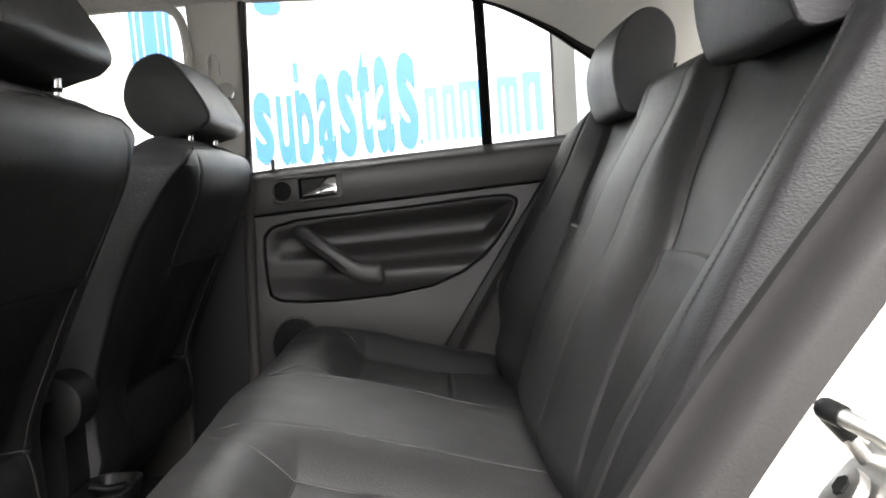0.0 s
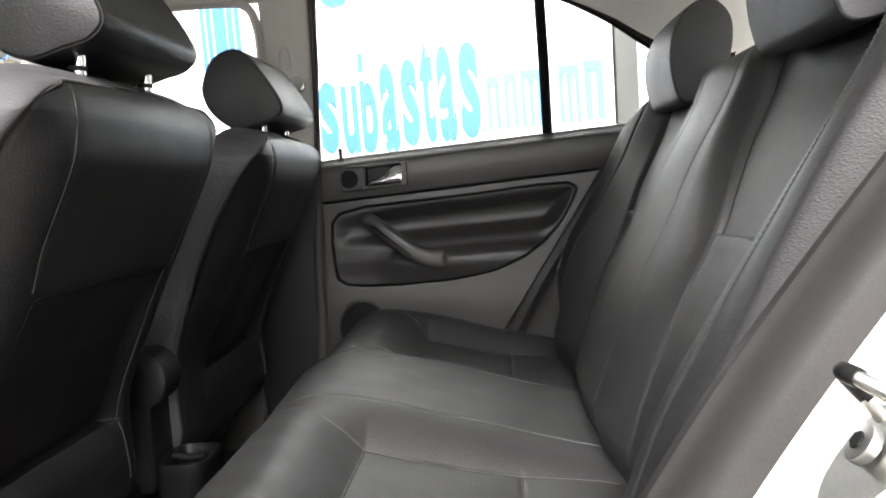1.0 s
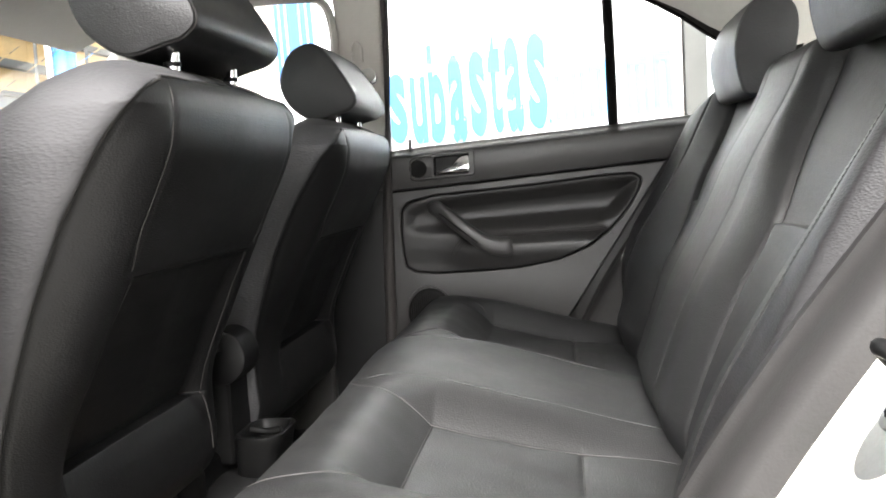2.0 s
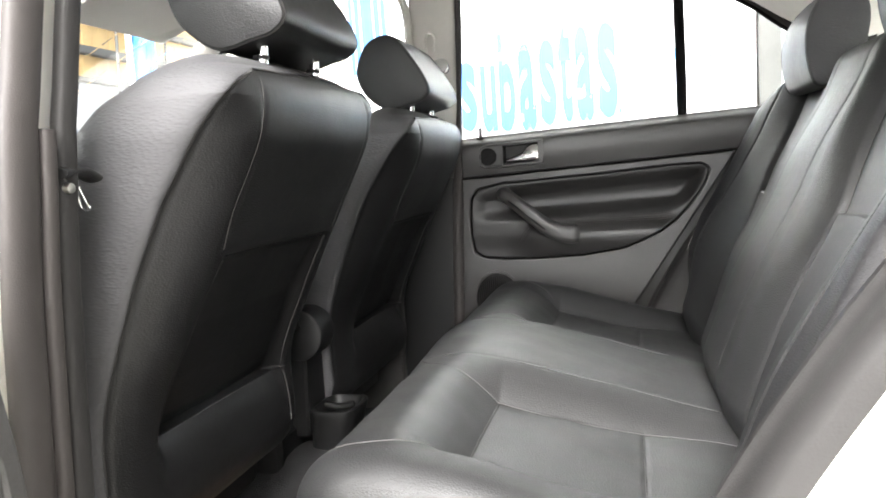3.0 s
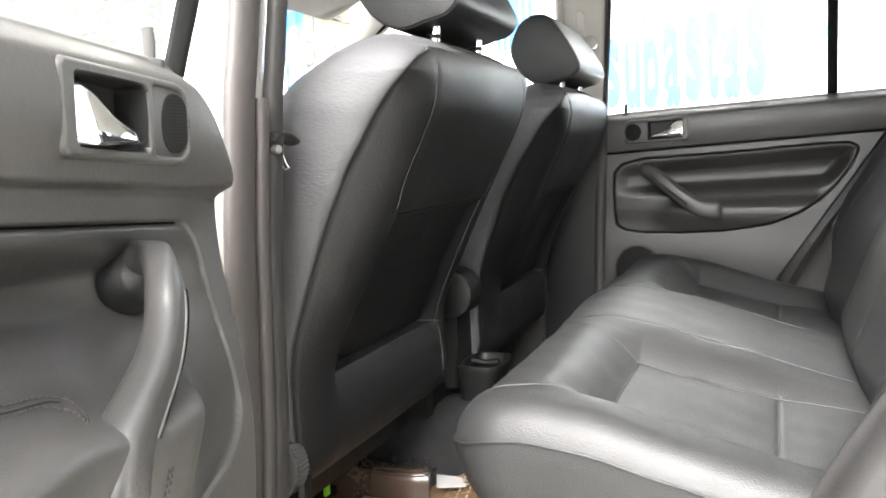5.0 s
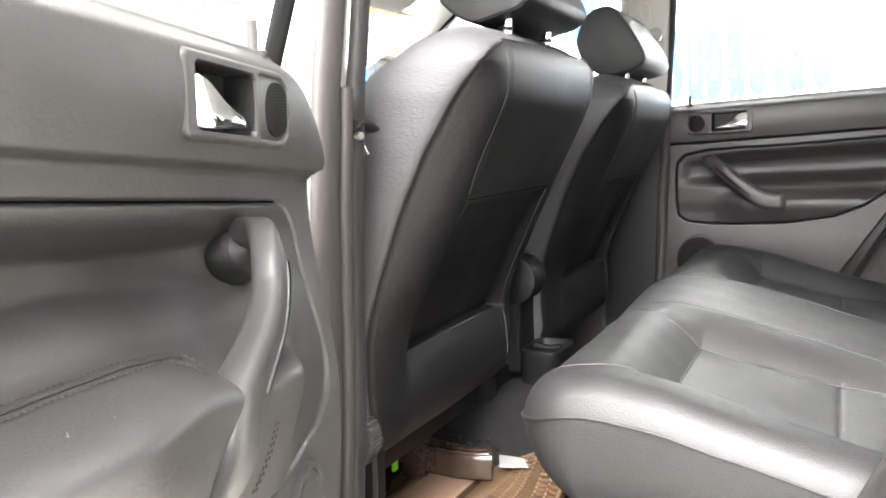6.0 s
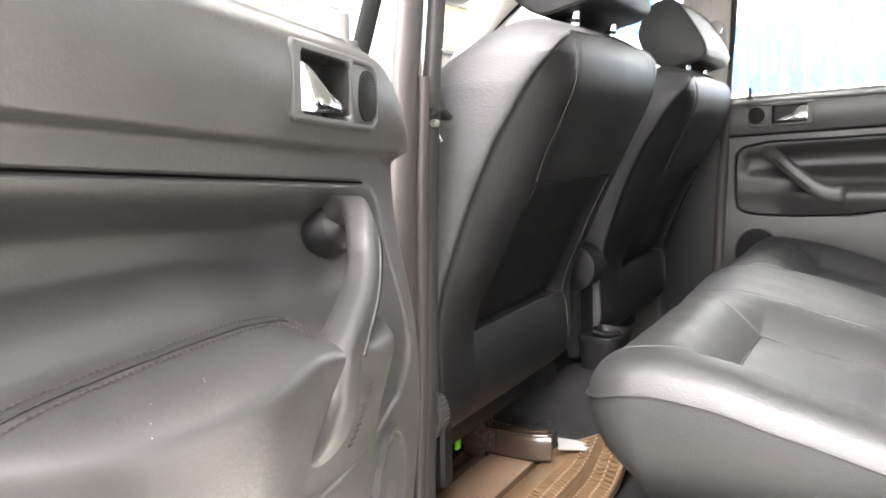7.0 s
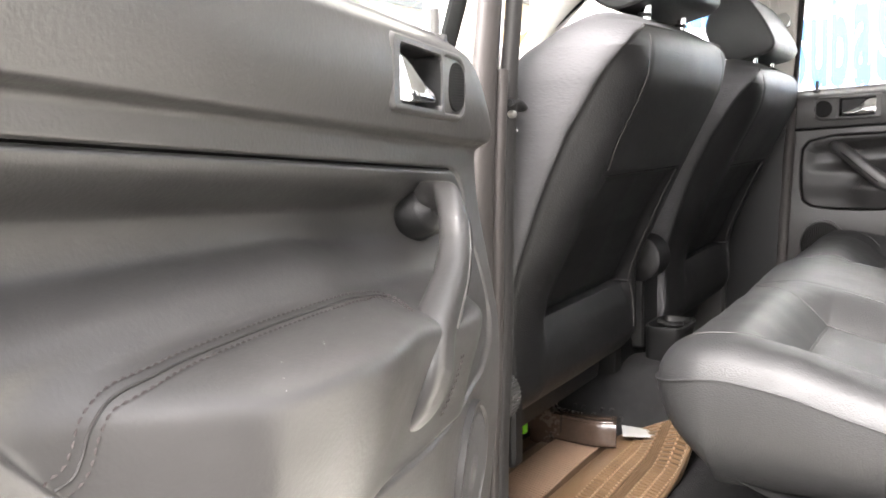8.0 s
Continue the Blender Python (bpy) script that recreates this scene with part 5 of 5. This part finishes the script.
# ---------- floor mat and things on the floor ----------
def floor_mat():
    mat_ob = thing("floor_mat", "ribbed tan rubber floor mat with one curled corner", "floor mat", at=(-0.38, 0.6, FLOOR))
    x0, x1, y0, y1 = -0.62, -0.085, 0.478, 0.84
    xs, ys = np.linspace(x0, x1, 90), np.linspace(y0, y1, 60)
    X, Y = np.meshgrid(xs, ys, indexing="ij")

    def lift(x, y, off=0.0022):
        cu = 0.062 * step(0.16, 0.0, np.hypot((x - x1) * 0.9, (y - y0) * 1.3)) + 0.012 * step(-0.15, x1, x) * step(0.66, 0.56, y)
        return np.stack([x - cu * 0.2, y + 0 * cu, FLOOR + 0.006 + cu + 0.0015 * np.sin(18 * x) + off], -1)

    base = sheet("mat_sheet", lift(X, Y, 0.0), MAT_DARK, mat_ob, "dark brown rubber sheet")
    base.modifiers.new("thickness", "SOLIDIFY").thickness = 0.004
    # pale ribbed field, plain strips, chevron rows with small studs
    def band(ya, yb, wave):
        BX, BY2 = np.meshgrid(np.linspace(x0 + 0.006, x1 - 0.006, 70), np.linspace(ya, yb, 5), indexing="ij")
        q = lift(BX, BY2 + wave * np.sin(7 * BX), 0.0035)
        q[:, 0, 2] -= 0.003
        q[:, -1, 2] -= 0.003
        sheet("plain_strip", q, MAT_TAN, mat_ob, "tan rubber strip", flip=True)

    for ya, yb in ((0.598, 0.634), (0.726, 0.748), (0.756, 0.800)):
        band(ya, yb, 0.006)
    for y in (0.532, 0.5365, 0.541, 0.5455):
        band(y, y + 0.003, 0.0)
    for k in range(62):
        xa = -0.595 + 0.0075 * k
        tube("rib", [lift(xa, 0.639, 0.003), lift(xa + 0.016, 0.68, 0.003), lift(xa + 0.030, 0.721, 0.003)], 0.0021, MAT_PALE, mat_ob, n=5, steps=3)
    for k in range(46):
        xa = -0.60 + k * 0.0112
        for ya, yb in ((0.484, 0.528), (0.551, 0.594)):
            ym = (ya + yb) / 2
            tube("chevron", [lift(xa, ya, 0.003), lift(xa + 0.008, ym - 0.002, 0.003)], 0.0030, MAT_TAN, mat_ob, n=5)
            tube("chevron", [lift(xa + 0.010, ym + 0.002, 0.003), lift(xa + 0.016, yb, 0.003)], 0.0030, MAT_TAN, mat_ob, n=5)
            for y in (ya + 0.002, ym, yb - 0.002):
                disc("stud", tuple(lift(xa + 0.005 + (y - ya) * 0.3, y, 0.004)), (0, 0, 1), 0.0019, 0.004, MAT_PALE, mat_ob, n=6, bevel=0)
    tube("mat_rim", [lift(x0 + 0.004, y0 + 0.003), lift(-0.3, y0 + 0.003), lift(x1 - 0.06, y0 + 0.003), lift(x1 - 0.004, y0 + 0.003), lift(x1 - 0.004, 0.55), lift(x1 - 0.004, 0.65), lift(x1 - 0.004, y1 - 0.004)], 0.003, MAT_TAN, mat_ob, n=6, steps=8)


floor_mat()
cover = thing("rail_cover", "glossy dark brown plastic seat rail cover", "cover", at=(-0.16, 0.70, FLOOR))
cv = smooth_path([(-0.165, 0.612, FLOOR + 0.036), (-0.175, 0.65, FLOOR + 0.036), (-0.168, 0.72, FLOOR + 0.038), (-0.150, 0.80, FLOOR + 0.044), (-0.140, 0.86, FLOOR + 0.048)], 8)
sheet("cover_shell", sweep(cv, ring(0.024, 24, 0.024, 4.5), up=(0, 0, 1)), BROWN, cover, loop_v=True, cap=True)
tube("cover_lip", [q + np.array([-0.020, 0, 0.022]) for q in cv[::6]], 0.0028, BROWN, cover, "worn shiny lip", n=8)
sheet("rail_channel", sweep(cv + np.array([0.0, 0.01, 0.020]), ring(0.008, 16, 0.005, 4), up=(0, 0, 1)), BROWN, cover, "dark glossy channel", loop_v=True, cap=True)
for k in range(7):
    disc("rail_tooth", (-0.135 + 0.004 * (k % 2), 0.615 + 0.017 * k, FLOOR + 0.062 - 0.012 * (k % 3 == 0)), (0.3 * (k % 2), -0.4, 1), 0.004, 0.008, PLASTIC, cover, n=10)
card = box("paper_card", -0.035, 0.035, -0.028, 0.028, 0, 0.0015, PAPER, None, bevel=0.0004)
card.matrix_world = pose(-0.105, 0.592, FLOOR + 0.024, 0, 0, 20)
tagged(card, "small white card lying on the floor mat", "card")
wire = thing("seat_wire", "thin black wire with a bright green tag under the seat", "wire", at=(-0.345, 0.73, FLOOR))
tube("wire_lead", [(-0.345, 0.728, 0.42), (-0.346, 0.727, 0.39), (-0.345, 0.727, 0.37), (-0.335, 0.74, 0.33), (-0.32, 0.76, FLOOR + 0.006)], 0.002, BLACK_RUBBER, wire, n=6)
box("wire_tag", -0.339, -0.325, 0.706, 0.711, 0.354, 0.371, GREEN, wire, "bright green plastic tag", bevel=0.002)
wrap = thing("plastic_wrap", "crumpled clear plastic wrap under the front seat", "plastic wrap", at=(-0.17, 0.665, 0.40))
for k in range(3):
    bmx = bmesh.new()
    bmesh.ops.create_icosphere(bmx, subdivisions=3, radius=0.011 - 0.002 * k)
    for v in bmx.verts:
        v.co *= 1 + 0.45 * noise.noise(v.co * 150 + Vector((k, 0, 0)))
    bmesh.ops.translate(bmx, verts=bmx.verts, vec=(-0.185 - 0.022 * k, 0.680 + 0.004 * k, 0.452 - 0.010 * k))
    part("fold", bmx, FOIL, wrap)

slip = thing("plastic_slip", "crumpled clear plastic strip beside the rear seat", "plastic strip", at=(0.60, 0.03, 0.60))
sv, sk = np.meshgrid(np.linspace(0, 1, 30), np.linspace(0, 1, 6), indexing="ij")
edge_y = interp(sv, [(0, -0.082), (0.34, -0.032), (0.47, -0.015), (0.82, 0.004), (1, 0.006)])
SY = edge_y - 0.011 * interp(sv, [(0, 0.25), (0.4, 0.5), (0.8, 1.0), (1, 1.9)]) * sk + 0.0015 * np.sin(9 * sv + 2 * sk)
sheet("strip_fold", np.stack([0.632 + 0.004 * np.sin(11 * sv + 4 * sk), SY, 0.783 - 0.231 * sv + 0.003 * np.sin(5 * sk)], -1), FOIL, slip).modifiers.new("thickness", "SOLIDIFY").thickness = 0.001


# ---------- front of the cabin ----------
def strip(name, pts, w, d, mat, parent, label="", up=(0, 1, 0), power=3):
    return sheet(name, sweep(smooth_path(pts, 10), ring(w, 18, d, power), up=up), mat, parent, label, loop_v=True, cap=True)


front = thing("windscreen_frame", "pale grey windscreen pillars and roof edge", "pillar", kind="structure", at=(0, 1.2, 0.9))
for s in (-1, 1):
    strip("windscreen_pillar", [(s * 0.64, 1.42, 0.80), (s * 0.615, 1.20, 0.93), (s * 0.575, 1.05, 1.09), (s * 0.535, 0.90, 1.20), (s * 0.53, 0.74, 1.245)], 0.030, 0.028, TRIM, front, "pale grey pillar cover", up=(1, 0, 0))
    if s > 0:
        strip("screen_seal", [(s * 0.628, 1.42, 0.772), (s * 0.603, 1.20, 0.902), (s * 0.563, 1.05, 1.062), (s * 0.523, 0.90, 1.172)], 0.005, 0.005, BLACK_RUBBER, front, "black screen edge", up=(1, 0, 0))
    strip("roof_rail", [(s * 0.535, 0.92, 1.225), (s * 0.565, 0.7, 1.245), (s * 0.572, 0.45, 1.252), (s * 0.575, 0.1, 1.243)], 0.020, 0.022, TRIM, front, "pale grey roof rail", up=(1, 0, 0))
    sv = box("sun_visor", min(s * 0.10, s * 0.48), max(s * 0.10, s * 0.48), -0.085, 0.085, -0.008, 0.008, TRIM, None, bevel=0.007, seg=3)
    sv.matrix_world = pose(0, 1.0, 1.185, -24, 0, 0)
    tagged(sv, "pale grey sun visor under the roof edge", "sun visor", "sun visors")
box("header", -0.54, 0.54, 0.90, 0.98, 1.215, 1.245, TRIM, front, "pale grey roof edge", bevel=0.012, seg=3)

dash_x, dash_t = np.linspace(-0.70, 0.70, 50), np.linspace(0, 1, 24)
DX, DT = np.meshgrid(dash_x, dash_t, indexing="ij")
DY = interp(DT, [(0, 1.30), (0.25, 1.24), (0.4, 1.25), (0.6, 1.35), (1, 1.80)])
DZ = interp(DT, [(0, 0.45), (0.25, 0.78), (0.4, 0.855), (0.6, 0.885), (1, 0.86)]) + 0.045 * gauss(DX + 0.36, 0.17) * step(0.3, 0.5, DT)
dash = sheet("dashboard", np.stack([DX, DY, DZ], -1), VINYL)
tagged(dash, "dark grey soft dashboard under the windscreen", "dashboard", kind="structure")
# front bulkhead and bonnet keep the light out of the footwells
box("bulkhead", -0.72, 0.72, 1.78, 1.84, 0.2, 0.87, PLASTIC, shell, bevel=0.01)
box("bonnet", -0.72, 0.72, 1.84, 2.75, 0.55, 0.86, PAINT, shell, "cream-white bonnet", bevel=0.08, seg=4)
scr = sheet("windscreen", np.array([[(x, y + 0.10 * (x / 0.6) ** 2 * -1, z) for x in np.linspace(-0.60, 0.60, 14)] for y, z in ((1.60, 0.86), (1.30, 1.045), (1.10, 1.16), (0.98, 1.225))]), GLASS)
scr.modifiers.new("thickness", "SOLIDIFY").thickness = 0.005
scr.visible_shadow = False
tagged(scr, "clear curved windscreen glass", "windscreen", kind="structure")

# closed front doors
for s in (-1, 1):
    fd = thing("front_door", "closed front car door with charcoal inner panel", "car door", "front doors", at=(s * 0.72, 1.0, 0.3))
    box("inner_panel", min(s * 0.66, s * 0.70), max(s * 0.66, s * 0.70), 0.62, 1.42, 0.30, 0.905, VINYL, fd, "charcoal vinyl inner panel", bevel=0.015, seg=3)
    box("outer_skin", min(s * 0.80, s * 0.86), max(s * 0.80, s * 0.86), 0.60, 1.50, 0.25, 0.90, PAINT, fd, "cream-white outer skin", bevel=0.03, seg=3)
    g = sheet("door_glass", np.array([[(s * (tilted_x(z) + 0.03), y, z) for y in np.linspace(0.60, ye, 8)] for z, ye in ((0.90, 1.36), (1.0, 1.24), (1.12, 1.09), (1.255, 0.90))]), GLASS, fd, "clear side window glass")
    g.modifiers.new("thickness", "SOLIDIFY").thickness = 0.004
    g.visible_shadow = False
    tube("window_frame", [(s * 0.60, 0.562, 1.05), (s * 0.575, 0.558, 1.17), (s * 0.562, 0.575, 1.222), (s * 0.560, 0.63, 1.232), (s * 0.556, 0.80, 1.228), (s * 0.545, 0.93, 1.20)], 0.009, TRIM, fd, "pale grey window edge", ry=0.013, up=(1, 0, 0))

# ---------- rear of the cabin ----------
shelf_ob = box("parcel_shelf", -0.62, 0.62, -0.75, -0.27, 0.925, 0.955, SHELF, None, bevel=0.01)
tagged(shelf_ob, "grey felt parcel shelf behind the rear seat", "parcel shelf", kind="structure")
rg = sheet("rear_window", np.array([[(x * 0.9, y, z) for x in np.linspace(-0.62, 0.62, 8)] for y, z in ((-0.98, 0.98), (-0.80, 1.10), (-0.55, 1.23), (-0.47, 1.262))]), GLASS)
rg.modifiers.new("thickness", "SOLIDIFY").thickness = 0.004
rg.visible_shadow = False
tagged(rg, "clear rear window glass", "rear window", kind="structure")
for s in (-1, 1):
    P = np.array([[(s * (0.655 - 0.33 * (z - 1.0) * 1.0), y0 + (y1 - y0) * t, z) for t in np.linspace(0, 1, 8)] for z, y0, y1 in ((0.94, -0.36, -0.95), (1.0, -0.345, -0.93), (1.06, -0.29, -0.84), (1.11, -0.235, -0.74), (1.17, -0.15, -0.62))])
    sheet("rear_pillar_cover", P, TRIM, shell, "pale grey rear pillar cover", flip=s > 0)
    box("rear_quarter", min(s * 0.78, s * 0.865), max(s * 0.78, s * 0.865), -1.4, -0.28, 0.3, 0.95, PAINT, shell, "cream-white rear quarter", bevel=0.04, seg=3)
box("boot", -0.80, 0.80, -1.6, -0.76, 0.3, 0.94, PAINT, shell, "cream-white boot", bevel=0.08, seg=4)

# ---------- outside: printed banner, post, buildings, trees ----------
banner = thing("printed_banner", "white vinyl banner with pale blue printed shapes on a wall", "banner", at=(3.0, 0.8, 0.3))
bx = 3.0
by, bz_ = np.linspace(-0.45, 1.42, 60), np.linspace(0.3, 4.2, 50)
BY, BZ = np.meshgrid(by, bz_, indexing="ij")
sheet("banner_sheet", np.stack([bx + 0.008 * np.sin(BY * 9 + BZ * 2) + 0.02, BY, BZ], -1), BANNER, banner, "white vinyl sheet")


def print_shape(name, pts, mat=BLUE, lift=0.0):
    """A flat printed shape on the banner, given by its outline in (y, z)."""
    bm = bmesh.new()
    vs = [bm.verts.new((bx - 0.006 - lift, y, z)) for y, z in pts]
    f = bm.faces.new(vs)
    r = bmesh.ops.extrude_face_region(bm, geom=[f])
    bmesh.ops.translate(bm, vec=(-0.002, 0, 0), verts=[v for v in r["geom"] if isinstance(v, bmesh.types.BMVert)])
    bmesh.ops.triangulate(bm, faces=[q for q in bm.faces if len(q.verts) > 4])
    return part(name, bm, mat, banner, angle=30)


def slab(y0, y1, z0, z1, lean=0.0, r=0.02, z_shift=0.0):
    """Rounded block outline."""
    out = []
    for cy, cz, q in ((y0, z1, 1), (y1, z1, 0), (y1, z0, 3), (y0, z0, 2)):
        sy, sz = (1 if q in (0, 3) else -1), (1 if q in (0, 1) else -1)
        a0 = {1: math.pi, 0: math.pi / 2, 3: 0, 2: -math.pi / 2}[q]
        for k in range(5):
            a = a0 - k / 4 * math.pi / 2
            out.append((cy - sy * r + r * math.cos(a), cz - sz * r + r * math.sin(a)))
    return [(y + lean * (z - 1.2), z) for y, z in out]


def print_letter(sign, y0, y1, z0, z1):
    """One printed letter, filled out to its place on the banner."""
    text = bpy.data.curves.new("letter", "FONT")
    text.body, text.extrude, text.offset = sign, 0.02, 0.036
    tmp = bpy.data.objects.new("letter", text)
    scene.collection.objects.link(tmp)
    me = bpy.data.meshes.new_from_object(tmp.evaluated_get(bpy.context.evaluated_depsgraph_get()))
    bpy.data.objects.remove(tmp)
    v = np.array([tuple(q.co) for q in me.vertices])
    v = (v - v.min(0)) / (v.max(0) - v.min(0))
    z = z0 + (z1 - z0) * v[:, 1]
    for q, y, zq, d in zip(me.vertices, y1 - (y1 - y0) * v[:, 0] + 0.02 * (z - 1.2), z, v[:, 2]):
        q.co = (bx - 0.006 - 0.003 * d, y, zq)
    return finish("printed_letter", me, BLUE, banner, "")


# the printed word, then a row of plain paler blocks: (y of the near edge, width, low, high)
WORD = [("s", 0.795, 0.085, 1.01, 1.33), ("u", 0.703, 0.075, 1.00, 1.31), ("b", 0.615, 0.075, 1.00, 1.45), ("a", 0.520, 0.080, 1.00, 1.40), ("s", 0.425, 0.078, 1.02, 1.41),
        ("t", 0.352, 0.062, 1.03, 1.52), ("a", 0.258, 0.080, 1.03, 1.46), ("s", 0.148, 0.090, 1.04, 1.47)]
for sign, y0, w, z0, z1 in WORD:
    print_letter(sign, y0, y0 + w, z0, z1)
for y0, w, z0, z1 in ((0.058, 0.060, 1.07, 1.31), (-0.020, 0.060, 1.07, 1.32), (-0.130, 0.095, 1.075, 1.33), (-0.300, 0.095, 1.08, 1.34), (-0.405, 0.085, 1.09, 1.355)):
    n = 3 if w > 0.09 else 2
    for k in range(n):
        a = y0 + k * w / (n - 0.4)
        print_shape("printed_bar", slab(a, a + 0.6 * w / (n - 0.4), z0, z1, 0.02, 0.008), PALE_BLUE, lift=0.002)
    print_shape("printed_bar", slab(y0, y0 + w, z1 - 0.045, z1, 0.02, 0.014), PALE_BLUE, lift=0.0035)
print_shape("printed_dot", slab(0.132, 0.147, 1.06, 1.085, 0, 0.005))
print_shape("printed_blob", slab(0.60, 0.72, 1.665, 1.80, 0.25, 0.04))
for k, (a, w) in enumerate(((1.205, 0.022), (1.236, 0.026), (1.270, 0.055), (1.335, 0.022), (1.366, 0.020))):
    print_shape("printed_stripe", slab(a, a + w, 1.30, 1.98, 0.03, 0.006), BLUE if k != 2 else BLUE)
for y, z, w, h in ((0.672, 1.345, 0.03, 0.035), (0.326, 1.155, 0.022, 0.045), (0.236, 1.185, 0.010, 0.022), (0.60, 1.06, 0.012, 0.035), (-0.345, 1.52, 0.006, 0.012)):
    print_shape("torn_patch", slab(y - w / 2, y + w / 2, z - h / 2, z + h / 2, 0.1, 0.003), CONCRETE, lift=0.003)

wall_r = box("wall_east", 3.06, 3.3, -0.46, 2.2, 0.0, 6.3, YARD, None, bevel=0.01)
tagged(wall_r, "tall pale plastered wall behind the banner", "wall", kind="structure")
post = box("gate_post", 3.0, 3.14, -0.56, -0.462, 0.0, 6.3, POST, None, bevel=0.01)
tagged(post, "grey painted steel gate post beside the banner", "post")
pole = tube("pipe", [(3.0, -0.585, 0.0), (3.0, -0.585, 3.2)], 0.012, PAINT, None, n=12, up=(1, 0, 0))
tagged(pole, "thin cream painted upright pipe by the gate post", "pipe")
# unseen wall, added to keep low sky light off the seat rears
south_blocker = box("south_light_blocker", -7.0, -1.15, -2.7, -2.4, 0.0, 4.6, CONCRETE, None, bevel=0.02)
tagged(south_blocker, "unseen plain grey wall added to block light behind the car", "wall", kind="structure")
gate = thing("window_grille", "pale green metal window frame beside the banner", "window frame", at=(3.0, 1.46, 0.3))
for y in (1.452, 1.56, 1.67):
    box("upright", 2.99, 3.02, y - 0.012, y + 0.012, 0.3, 2.6, PAINT, gate, bevel=0.003)
for z in (0.9, 1.49, 2.1):
    box("crossbar", 2.992, 3.018, 1.462, 1.67, z - 0.012, z + 0.012, PAINT, gate, bevel=0.003)

house = thing("tan_brick_building", "tan brick building front with grey beams and a dark shutter", "building", at=(9.5, 6.2, 0))
box("wall", 5.5, 16, 6.02, 6.4, 0.0, 5.0, CONCRETE, house, "grey concrete wall", bevel=0.02)
for z0, z1 in ((2.24, 2.33), (2.62, 2.70), (3.1, 3.2), (1.93, 1.99)):
    box("beam", 5.5, 16, 5.90, 6.02, z0, z1, POST, house, "grey concrete beam", bevel=0.01)
box("shutter", 6.0, 10.2, 5.95, 6.02, 0.9, 1.93, SHUTTER, house, "dark slate shutter", bevel=0.005)
for k in range(14):
    box("shutter_slat", 6.0, 10.2, 5.94, 5.952, 0.92 + k * 0.072, 0.975 + k * 0.072, SHUTTER, house, bevel=0.003)
rr = random.Random(4)
for band, (z0, z1, bw) in enumerate(((2.33, 2.62, 0.55), (1.99, 2.24, 0.26), (2.70, 3.10, 0.6))):
    x = 6.0 + 0.1 * band
    while x < 13.5:
        box("panel", x, x + bw - 0.012, 5.965, 6.02, z0 + 0.006, z1 - 0.006, BRICK, house, bevel=0.006)
        x += bw
drape = thing("blue_drape", "long hanging light blue cloth banner outdoors", "cloth banner", at=(8.6, 5.5, 0.0))
dz = np.linspace(1.25, 3.6, 30)
du = np.linspace(0, 1, 24)
U, Zd = np.meshgrid(du, dz, indexing="ij")
Xd = 8.45 + U * (0.42 + 0.05 * (Zd - 1.25)) - 0.06 * (Zd - 1.2)
sheet("cloth", np.stack([Xd, 5.45 + 0.05 * np.sin(U * 14), Zd], -1), BLUE_CLOTH, drape, "light blue cloth")
sheet("cloth_border", np.stack([Xd[:6] - 0.16 + 0 * U[:6], 5.46 + 0.02 * np.sin(U[:6] * 30), Zd[:6]], -1), BANNER, drape, "white cloth border")
tube("drape_pole", [(8.1, 5.47, 3.62), (9.2, 5.47, 3.62)], 0.02, POST, drape, n=10)
for x in (8.1, 9.2):
    tube("drape_upright", [(x, 5.5, 0.0), (x, 5.5, 3.64)], 0.018, POST, drape, n=10, up=(1, 0, 0))


def tree(x, y, h):
    t = thing("tree", "green leafy street tree behind the car", "tree", at=(x, y, 0))
    rnd = random.Random(7)
    trunk = [(x, y, 0), (x + 0.05, y, h * 0.3), (x - 0.04, y + 0.05, h * 0.6), (x, y, h * 0.85)]
    tube("trunk", trunk, 0.13, BARK, t, n=10, up=(1, 0, 0), scales=np.linspace(1, 0.3, 25))
    for k in range(7):
        a = k * 0.9
        z = h * (0.45 + 0.05 * k)
        tube("limb", [(x, y, z), (x + 0.5 * math.cos(a), y + 0.5 * math.sin(a), z + 0.35), (x + 1.1 * math.cos(a), y + 1.1 * math.sin(a), z + 0.6)], 0.04, BARK, t, n=6, up=(0, 0, 1), scales=np.linspace(1, 0.25, 17))
    v, f = [], []
    for _ in range(5200):
        d = Vector((rnd.gauss(0, 1), rnd.gauss(0, 1), rnd.gauss(0, 0.7)))
        d = d.normalized() * (rnd.random() ** 0.4) * 1.5
        if noise.noise(d * 1.3) < -0.12:
            continue
        c = Vector((x, y, h * 0.78)) + d
        e1 = Vector((rnd.uniform(-1, 1), rnd.uniform(-1, 1), rnd.uniform(-0.6, 0.6))).normalized() * 0.06
        e2 = e1.cross(Vector((rnd.uniform(-1, 1), rnd.uniform(-1, 1), rnd.uniform(-1, 1)))).normalized() * 0.03
        i = len(v)
        v += [tuple(c - e1), tuple(c + e2), tuple(c + e1), tuple(c - e2)]
        f.append((i, i + 1, i + 2, i + 3))
    me = bpy.data.meshes.new("crown")
    me.from_pydata(v, [], f)
    finish("crown", me, LEAF, t, "clumps of small green leaves")["kind"] = "stuff"


tree(TREE[0], TREE[1], 3.2)
